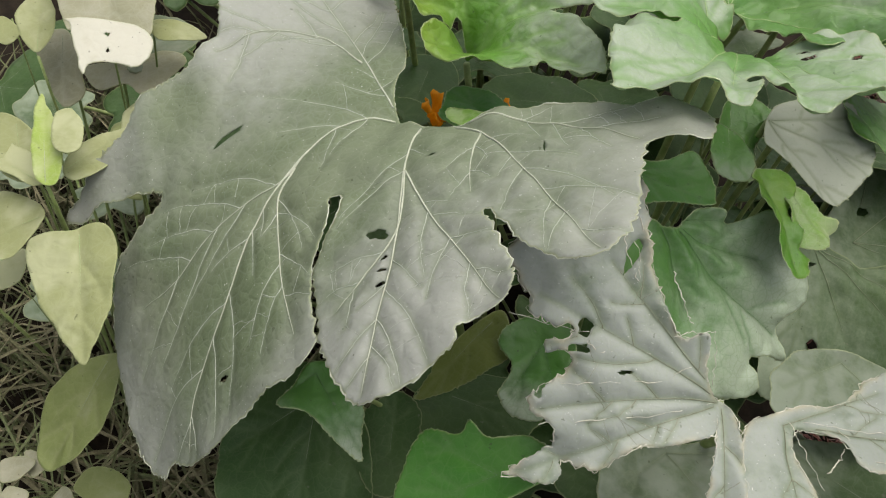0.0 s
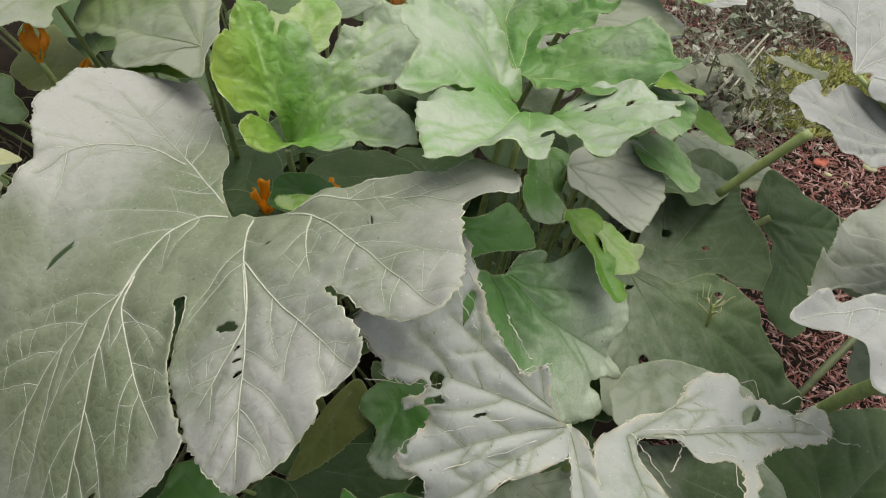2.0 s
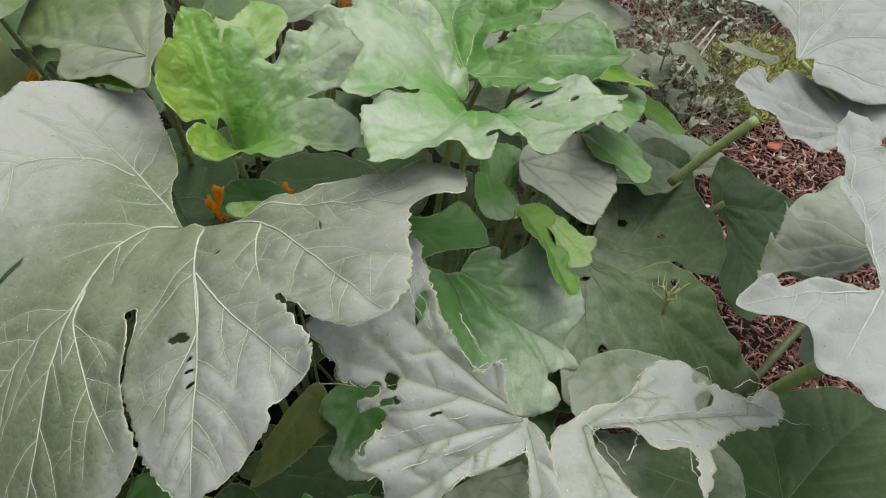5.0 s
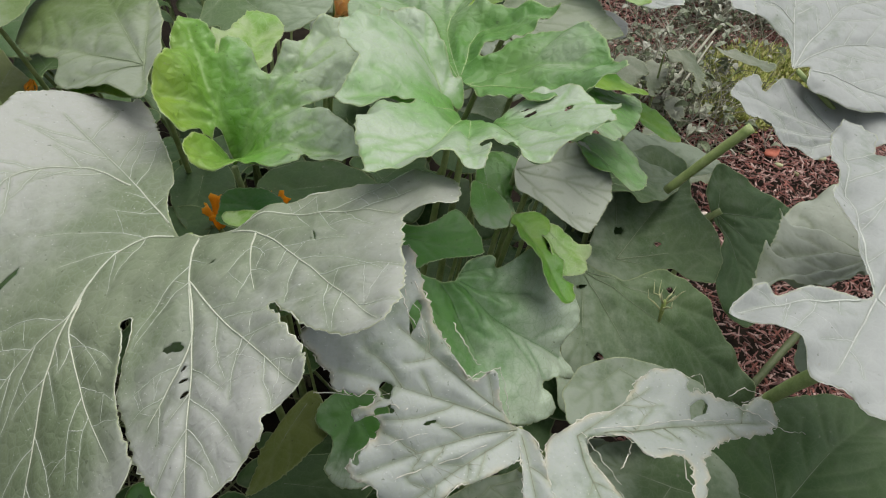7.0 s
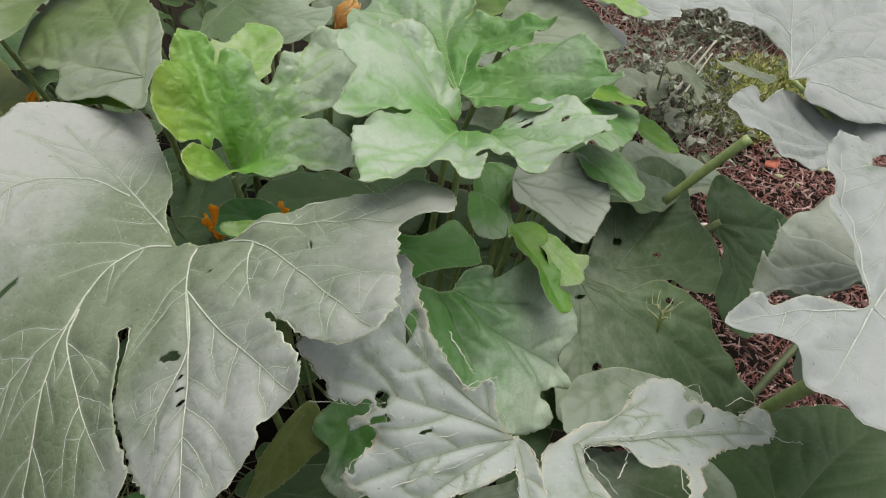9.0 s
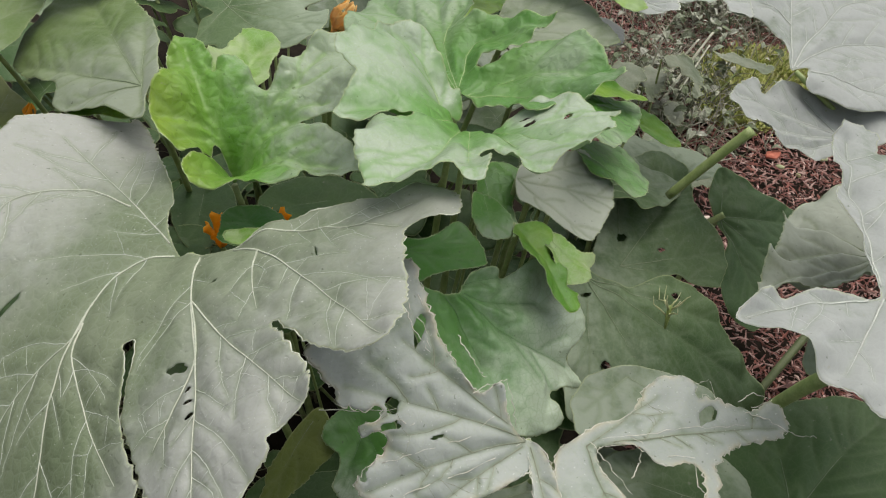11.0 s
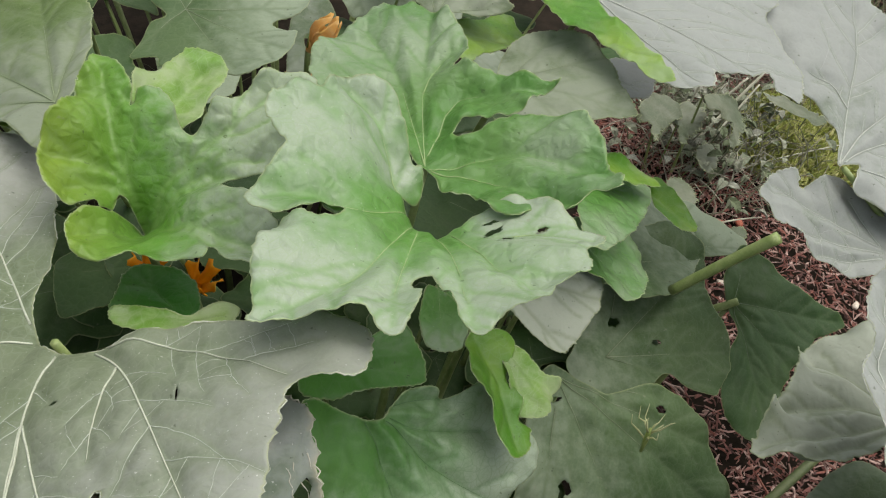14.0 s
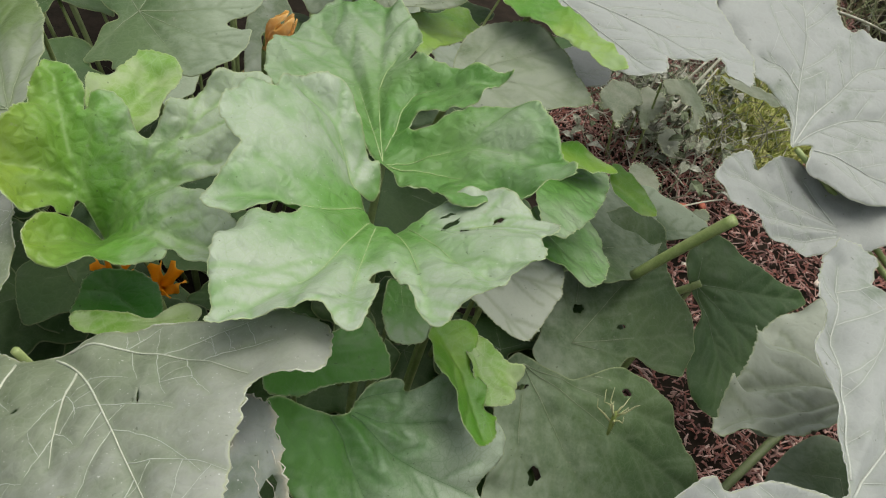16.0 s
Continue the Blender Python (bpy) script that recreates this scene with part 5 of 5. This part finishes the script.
# Shaded upper part of the pale leaf, given beige as a second blade.
leaf(weed_plant, 'beige', (-0.432, 0.883, 0.645), (10.1, 0.4),
     [(142, 10.6), (250, 8.3), (272, 7.7), (290, 8.1), (305, 9.7), (312, 10.8), (332, 7.7), (27, 6.2), (67, 10.4), (106, 11.0)],
     ribs=[(288, 6.9)], stalk=0.0028)
leaf(weed_plant, 'beige', (-0.524, 0.907, 0.535), (17.7, -3.7),
     [(197, 3.7), (139, 1.3), (3, 1.1), (306, 6.7), (300, 10.5), (284, 11.3), (269, 7.0)],
     ribs=[(284, 10.5)], stalk=0.0028)
leaf(weed_plant, 'beige', (-0.387, 0.874, 0.542), (3.6, -8.8),
     [(191, 9.5), (196, 3.6), (67, 1.2), (344, 4.2), (274, 6.8), (240, 6.0), (224, 8.5)],
     ribs=[(217, 8.4)], stalk=0.0028)
leaf(weed_plant, 'weed', (-0.381, 0.865, 0.600), (-0.0, -0.0),
     [(190, 0.5), (26, 2.0), (3, 4.8), (346, 7.3), (327, 5.0), (297, 3.5)],
     ribs=[(348, 6.7)], stalk=0.0028)
leaf(weed_plant, 'weed', (-0.596, 0.924, 0.540), (-0.0, 0.0),
     [(251, 4.2), (190, 1.4), (306, 1.4), (306, 4.1), (285, 6.0)],
     ribs=[], stalk=0.0028)
leaf(weed_plant, 'weed', (-0.490, 0.585, 0.445), (1.2, -0.6),
     [(225, 2.6), (143, 2.4), (84, 3.4), (338, 1.7), (267, 2.8)],
     ribs=[], stalk=0.0028)
for x, y, z, turn, size in ((-0.500, 0.432, 0.246, 20, 3.0), (-0.462, 0.442, 0.240, 140, 2.6), (-0.468, 0.400, 0.262, 260, 3.2), (-0.430, 0.412, 0.236, 330, 2.5), (-0.512, 0.395, 0.228, 90, 2.7)):
    leaf(weed_plant, 'beige', (x, y, z), (8, -6),
         [(turn + a, size * r) for a, r in ((0, 1.25), (40, 0.75), (100, 0.5), (180, 0.2), (260, 0.5), (320, 0.75))], ribs=[(turn, size * 1.1)], stalk=0.0014, label="small pale cream-green weed leaf")
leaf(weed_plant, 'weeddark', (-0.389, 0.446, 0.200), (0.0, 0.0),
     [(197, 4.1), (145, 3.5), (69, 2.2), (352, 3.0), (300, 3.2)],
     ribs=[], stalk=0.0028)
leaf(weed_plant, 'weed', (-0.359, 0.700, 0.560), (0.0, 0.0),
     [(226, 1.5), (121, 5.2), (95, 7.0), (77, 7.8), (52, 7.0), (353, 3.4), (189, 0.3)],
     ribs=[], stalk=0.0028)
leaf(dry_plant, 'dull', (0.942, 1.647, 0.191), (12.4, -1.5),
     [(209, 6.7), (169, 3.8), (78, 3.3), (21, 4.6), (326, 5.5), (268, 7.0), (252, 11.4), (238, 7.4)],
     ribs=[], stalk=0.0028, teeth=0.005, ruffle=2.5)
leaf(dry_plant, 'dull', (1.025, 1.624, 0.236), (12.5, 26.5),
     [(230, 3.6), (41, 2.9), (19, 10.6), (359, 12.5), (314, 12.7), (294, 13.3), (328, 7.5), (287, 3.6)],
     ribs=[], stalk=0.0028, teeth=0.005, ruffle=2.5)
leaf(dry_plant, 'dull', (1.004, 1.650, 0.168), (10.6, -0.2),
     [(198, 3.0), (57, 4.0), (2, 5.5), (295, 5.3), (257, 9.1), (243, 5.5)],
     ribs=[], stalk=0.0028, teeth=0.005, ruffle=2.5)
leaf(dry_plant, 'dull', (1.076, 1.597, 0.091), (3.3, 0.8),
     [(143, 2.8), (64, 4.2), (323, 2.8), (260, 5.5), (235, 5.6)],
     ribs=[], stalk=0.0028, teeth=0.005, ruffle=2.5)
leaf(dry_plant, 'dull', (0.942, 1.445, 0.111), (0.5, 4.5),
     [(106, 3.5), (61, 6.3), (6, 5.5), (314, 4.3), (267, 2.5)],
     ribs=[], stalk=0.0028, teeth=0.005, ruffle=2.5)
leaf(dry_plant, 'dull', (1.324, 1.720, 0.133), (1.4, 5.9),
     [(146, 8.8), (120, 5.5), (33, 2.6), (345, 7.2), (315, 6.1), (247, 2.4), (165, 5.8)],
     ribs=[], stalk=0.0028, teeth=0.005, ruffle=2.5)
leaf(dry_plant, 'dull', (1.003, 1.354, 0.087), (-0.9, 12.5),
     [(120, 2.5), (39, 5.4), (17, 10.3), (335, 6.6), (256, 5.2), (224, 4.5)],
     ribs=[], stalk=0.0028, teeth=0.005, ruffle=2.5)
leaf(low_plant, 'low', (0.464, 0.408, 0.442), (4.3, 9.7),
     [(154, 10.5), (120, 7.3), (45, 7.5), (2, 9.4), (311, 7.6), (235, 8.6), (198, 12.9), (177, 12.2)],
     ribs=[(154, 9.1), (338, 6.3), (221, 8.7)])
leaf(front_plant, 'limepale', (0.092, 0.695, 0.654), (1.3, -8.6),
     [(172, 10.6), (168, 10.2), (165, 8.5), (164, 5.8), (165, 3.5), (99, 1.7), (17, 1.6), (264, 1.6), (197, 5.0), (188, 7.4), (179, 9.8)],
     ribs=[(172, 10.3)], stalk=0)

# ---- added filler leaves, coloured dark for the shade in the gaps ----
def filler_leaf(plant, x, y, z, size, turn, kind, seed):
    """A plain five-lobed filler leaf, added below the canopy to keep gaps dark."""
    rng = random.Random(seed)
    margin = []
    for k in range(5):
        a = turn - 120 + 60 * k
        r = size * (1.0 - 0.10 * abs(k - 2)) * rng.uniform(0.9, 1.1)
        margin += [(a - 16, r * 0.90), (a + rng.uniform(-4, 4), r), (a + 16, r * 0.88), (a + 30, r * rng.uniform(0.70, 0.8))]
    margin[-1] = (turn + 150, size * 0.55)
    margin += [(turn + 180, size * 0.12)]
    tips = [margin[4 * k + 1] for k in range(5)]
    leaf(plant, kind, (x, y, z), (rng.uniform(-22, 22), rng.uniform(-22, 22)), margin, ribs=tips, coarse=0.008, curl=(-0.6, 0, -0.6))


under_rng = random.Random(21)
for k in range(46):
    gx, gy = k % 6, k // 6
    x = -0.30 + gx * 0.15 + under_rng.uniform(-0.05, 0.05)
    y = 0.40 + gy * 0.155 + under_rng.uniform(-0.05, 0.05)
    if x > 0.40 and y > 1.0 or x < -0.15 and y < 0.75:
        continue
    filler_leaf(front_plant if y < 1.05 else back_plant, x, y, under_rng.uniform(0.16, 0.34), under_rng.uniform(9, 14), under_rng.uniform(0, 360), "deep", k)
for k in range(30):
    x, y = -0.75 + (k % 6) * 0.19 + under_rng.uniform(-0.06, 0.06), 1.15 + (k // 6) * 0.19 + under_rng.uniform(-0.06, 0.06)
    filler_leaf(back_plant, x, y, under_rng.uniform(0.15, 0.42), under_rng.uniform(9, 13), under_rng.uniform(0, 360), "deep", 100 + k)

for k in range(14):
    filler_leaf(low_plant, 0.34 + (k % 3) * 0.13 + under_rng.uniform(-0.04, 0.04), 0.90 + (k // 3) * 0.14 + under_rng.uniform(-0.04, 0.04), under_rng.uniform(0.14, 0.30), under_rng.uniform(9, 12), under_rng.uniform(0, 360), "deep", 200 + k)
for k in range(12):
    filler_leaf(weed_plant, -0.68 + (k % 4) * 0.12 + under_rng.uniform(-0.04, 0.04), 0.74 + (k // 4) * 0.16 + under_rng.uniform(-0.04, 0.04), under_rng.uniform(0.18, 0.40), under_rng.uniform(6, 9), under_rng.uniform(0, 360), "weeddark" if k % 3 == 0 else "low", 300 + k)

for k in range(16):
    filler_leaf(back_plant, 0.34 + (k % 4) * 0.10 + under_rng.uniform(-0.04, 0.04), 1.32 + (k // 4) * 0.15 + under_rng.uniform(-0.04, 0.04), under_rng.uniform(0.30, 0.48), under_rng.uniform(8, 11), under_rng.uniform(0, 360), ("greymid", "deep", "low")[k % 3], 400 + k)
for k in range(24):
    filler_leaf(back_plant, -0.62 + (k % 6) * 0.20 + under_rng.uniform(-0.11, 0.11), 1.75 + (k // 6) * 0.20 + under_rng.uniform(-0.12, 0.12), under_rng.uniform(0.30, 0.50), under_rng.uniform(11, 15), under_rng.uniform(0, 360), ("deep", "low")[k % 2], 500 + k)


# ---- stalks, blossoms and buds ----
def stalk_between(plant, a, b, rise, r0, r1, name="stalk", material=STALK, label=""):
    pts = bent(a, b, rise, 14)
    return under(linked(name, *tube_mesh(pts, [r0 + (r1 - r0) * k / 13 for k in range(14)], 12, 0.06), material, None, label), plant)


def blossom(plant, place, aim, length, wilted, label, closed=False):
    """A squash blossom: five folded petals round a cup, green sepals and a stalk."""
    place, up = Vector(place), Vector(aim).normalized()
    turn = up.to_track_quat("Z", "Y").to_matrix()
    rng = random.Random(int(place.x * 1000))
    cup_v, cup_f = tube_mesh([place - up * length * 0.05, place + up * length * 0.10, place + up * length * 0.22], [length * 0.07, length * 0.13, length * 0.15], 10)
    flower = under(linked("blossom", cup_v, cup_f, PETAL_PALE if wilted else PETAL, None, label), plant)
    for k in range(5):
        v, f = [], []
        rows, cols = 9, 5
        a0 = 6.283 * k / 5
        for i in range(rows):
            t = i / (rows - 1)
            spread = length * ((0.13 + 0.13 * math.sin(t * 3.0)) if wilted else (0.14 + 0.12 * t + 0.16 * t * t))
            if closed:
                spread = length * (0.10 + 0.20 * math.sin(math.pi * t ** 0.8))
            half = (0.75 * math.sin(min(1, t * 1.25 + 0.25) * 2.6)) * (1 if not wilted else 1.2)
            for j in range(cols):
                s = j / (cols - 1) * 2 - 1
                a = a0 + s * half + (0.6 * t if wilted else 0.15 * t)
                r = spread * (1 + 0.22 * math.cos(s * 3.0 + t * 4)) + rng.uniform(-0.02, 0.02) * length
                v.append(place + turn @ Vector((r * math.cos(a), r * math.sin(a), length * (0.15 + 0.85 * t * (1 - 0.12 * s * s)))))
        for i in range(rows - 1):
            for j in range(cols - 1):
                q = i * cols + j
                f.append((q, q + 1, q + cols + 1, q + cols))
        petal = linked("petal", v, f, PETAL_PALE if wilted else PETAL, flower)
        thick = petal.modifiers.new("thickness", "SOLIDIFY")
        thick.thickness = 0.0007
    for k in range(5):
        a = 6.283 * (k + 0.5) / 5
        tip = place + turn @ Vector((math.cos(a) * length * 0.28, math.sin(a) * length * 0.28, length * 0.30))
        root = place + turn @ Vector((math.cos(a) * length * 0.1, math.sin(a) * length * 0.1, length * 0.05))
        linked("sepal", *tube_mesh([root, root.lerp(tip, 0.5), tip], [length * 0.03, length * 0.022, length * 0.006], 6), SEPAL, flower)
    foot = Vector((place.x * 0.8 + plant.location.x * 0.2, place.y * 0.8 + plant.location.y * 0.2, 0.05))
    linked("blossom_stalk", *tube_mesh(bent(foot, place - up * length * 0.04, (0, 0, 0.1)), [0.0045] * 12, 8), STALK, flower)
    return flower


blossom(back_plant, (-0.345, 1.140, 0.550), (-0.10, 0.45, 1), 0.060, False, "closed orange blossom on a green stalk", closed=True)
blossom(back_plant, (-0.296, 1.174, 0.500), (0.3, 0.2, 1), 0.030, False, "small orange blossom bud", closed=True)
blossom(back_plant, (0.172, 1.180, 0.612), (0.55, 0.1, 0.75), 0.060, True, "wilted pale orange blossom")
blossom(back_plant, (0.126, 1.247, 0.500), (0.9, 0.1, 0.3), 0.06, True, "drooping orange blossom in shade")
blossom(front_plant, (-0.030, 0.960, 0.395), (0.1, -0.2, 1), 0.055, False, "small orange blossom behind the large leaf")
blossom(front_plant, (0.040, 0.862, 0.488), (0.3, -0.3, 1), 0.050, False, "open orange blossom deep behind the large leaf")

stalk_between(low_plant, (0.652, 0.888, 0.462), (0.738, 0.862, 0.596), (0, 0, 0.004), 0.0070, 0.0078, label="thick pale green hollow stalk")
stalk_between(low_plant, (0.587, 0.465, 0.500), (0.594, 0.419, 0.620), (0, 0, 0.01), 0.0075, 0.009, label="thick pale green hollow stalk")
stalk_between(low_plant, (0.763, 0.660, 0.220), (0.900, 0.744, 0.267), (0, 0, 0.01), 0.0065, 0.007, material=STALK_SHADED, label="dark olive hollow stalk over the mulch")
stalk_between(low_plant, (0.822, 1.026, 0.240), (0.872, 1.022, 0.275), (0, 0, 0.0), 0.007, 0.006)
for a, b, r in (
    ((1.046, 1.655, 0.030), (1.236, 1.773, 0.200), 0.004),
    ((1.069, 1.636, 0.030), (1.240, 1.777, 0.160), 0.003),
    ((1.078, 1.756, 0.050), (1.106, 1.700, 0.140), 0.003),
    ((1.008, 1.656, 0.040), (1.134, 1.630, 0.060), 0.0022),
    ((1.096, 1.599, 0.020), (1.476, 1.699, 0.050), 0.002),
    ((1.068, 1.587, 0.030), (1.102, 1.505, 0.030), 0.002),
    ((1.045, 1.433, 0.030), (1.175, 1.451, 0.040), 0.0022),
    ((1.752, 2.105, 0.120), (1.884, 2.030, 0.100), 0.004),
    ((0.985, 1.684, 0.020), (1.042, 1.710, 0.160), 0.0028),
    ((1.035, 1.693, 0.030), (1.183, 1.746, 0.200), 0.0034),
    ((1.085, 1.747, 0.020), (1.141, 1.750, 0.180), 0.0026),
    ((0.980, 1.718, 0.120), (1.128, 1.757, 0.100), 0.0022),
    ((1.061, 1.638, 0.030), (1.165, 1.627, 0.060), 0.0022),
    ((0.930, 1.734, 0.140), (1.018, 1.638, 0.030), 0.0026),
    ((1.090, 1.765, 0.200), (1.059, 1.743, 0.050), 0.003),
    ((1.826, 2.317, 0.020), (1.875, 2.202, 0.060), 0.003),
):
    stalk_between(dry_plant, a, b, (0, 0, 0.01), r, r * 0.7, "dry_stalk", DRYSTEM)


def bud(plant, place, size):
    """A withered bud: a slim shrunken body with ragged pale tips."""
    place = Vector(place)
    lean = Vector((0.15, 0.35, 1.0)).normalized()
    body = under(linked("bud", *tube_mesh([place - lean * 0.005, place + lean * size * 0.4, place + lean * size * 0.8, place + lean * size], [size * 0.06, size * 0.11, size * 0.10, size * 0.04], 9), SEPAL, None, "withered pale green bud with narrow tips"), plant)
    rng = random.Random(3)
    for k in range(9):
        a = 6.283 * k / 9 + rng.uniform(-0.3, 0.3)
        o = Vector((math.cos(a), math.sin(a), 0))
        p0 = place + lean * size * rng.uniform(0.45, 0.9) + o * size * 0.06
        far = rng.uniform(0.15, 0.75)
        pts = [p0, p0 + o * size * 0.5 * far + lean * size * 0.25, p0 + o * size * far + lean * size * rng.uniform(0.1, 0.8), p0 + o * size * (far + rng.uniform(-0.2, 0.2)) + lean * size * rng.uniform(0.3, 0.9)]
        linked("sepal", *tube_mesh(pts, [size * 0.045, size * 0.04, size * 0.025, size * 0.01], 6), STRAWTIP, body)
    return body


bud(low_plant, (0.584, 0.698, 0.385), 0.032)

def shred_line(plant, points, r):
    """A dried, crooked vein or curled edge left standing on a torn leaf."""
    rng = random.Random(int(1e4 * points[0][0]))
    path = []
    for a, b in zip(points, points[1:]):
        path += [Vector(a).lerp(Vector(b), k / 6) for k in range(6)]
    path = [q + Vector((rng.uniform(-1, 1), rng.uniform(-1, 1), rng.uniform(-0.5, 1))) * 0.0015 for q in path + [Vector(points[-1])]]
    n = len(path)
    under(linked("dried_vein", *tube_mesh(path, [r * rng.uniform(0.4, 1.3) * (1 - 0.4 * k / n) for k in range(n)], 6), EDGE_DRY), plant)


# dried veins and curled edges on the torn leaves
shred_line(front_plant, [(0.061, 0.438, 0.666), (0.094, 0.434, 0.662), (0.132, 0.432, 0.657)], 0.000495)
shred_line(front_plant, [(0.168, 0.521, 0.711), (0.177, 0.491, 0.694), (0.193, 0.461, 0.672)], 0.00055)
shred_line(front_plant, [(0.152, 0.511, 0.708), (0.159, 0.491, 0.695), (0.169, 0.472, 0.683)], 0.000495)
shred_line(front_plant, [(0.156, 0.514, 0.708), (0.169, 0.492, 0.695), (0.170, 0.474, 0.684)], 0.00044)
shred_line(front_plant, [(0.200, 0.484, 0.686), (0.205, 0.471, 0.678), (0.215, 0.455, 0.665), (0.220, 0.452, 0.661)], 0.000605)
shred_line(front_plant, [(0.204, 0.439, 0.653), (0.221, 0.445, 0.655), (0.242, 0.448, 0.655), (0.244, 0.433, 0.638), (0.247, 0.418, 0.617)], 0.00044)
shred_line(front_plant, [(0.096, 0.369, 0.605), (0.139, 0.375, 0.611), (0.188, 0.383, 0.613), (0.248, 0.407, 0.605)], 0.000495)
shred_line(front_plant, [(0.110, 0.396, 0.629), (0.153, 0.401, 0.632), (0.204, 0.410, 0.628), (0.223, 0.424, 0.634)], 0.00044)
shred_line(front_plant, [(0.080, 0.448, 0.674), (0.087, 0.439, 0.666), (0.104, 0.434, 0.661)], 0.000385)
shred_line(front_plant, [(0.130, 0.426, 0.653), (0.142, 0.419, 0.647), (0.153, 0.422, 0.648)], 0.00044)
shred_line(front_plant, [(0.329, 0.413, 0.576), (0.339, 0.385, 0.573), (0.350, 0.352, 0.571)], 0.000495)
shred_line(front_plant, [(0.448, 0.448, 0.574), (0.466, 0.463, 0.574), (0.488, 0.468, 0.571), (0.485, 0.442, 0.570)], 0.00044)
shred_line(front_plant, [(0.511, 0.440, 0.565), (0.536, 0.449, 0.561), (0.555, 0.440, 0.556), (0.521, 0.430, 0.563)], 0.000495)
shred_line(front_plant, [(0.510, 0.425, 0.565), (0.534, 0.414, 0.560), (0.558, 0.393, 0.555), (0.585, 0.391, 0.547)], 0.00055)
shred_line(front_plant, [(0.356, 0.369, 0.572), (0.370, 0.383, 0.572), (0.376, 0.394, 0.573)], 0.00066)
shred_line(front_plant, [(0.426, 0.374, 0.571), (0.418, 0.348, 0.570), (0.427, 0.333, 0.570)], 0.000605)
shred_line(front_plant, [(0.342, 0.415, 0.576), (0.386, 0.414, 0.574), (0.437, 0.413, 0.572), (0.503, 0.409, 0.565)], 0.000385)
shred_line(front_plant, [(0.373, 0.413, 0.575), (0.395, 0.389, 0.572), (0.429, 0.379, 0.571)], 0.00044)
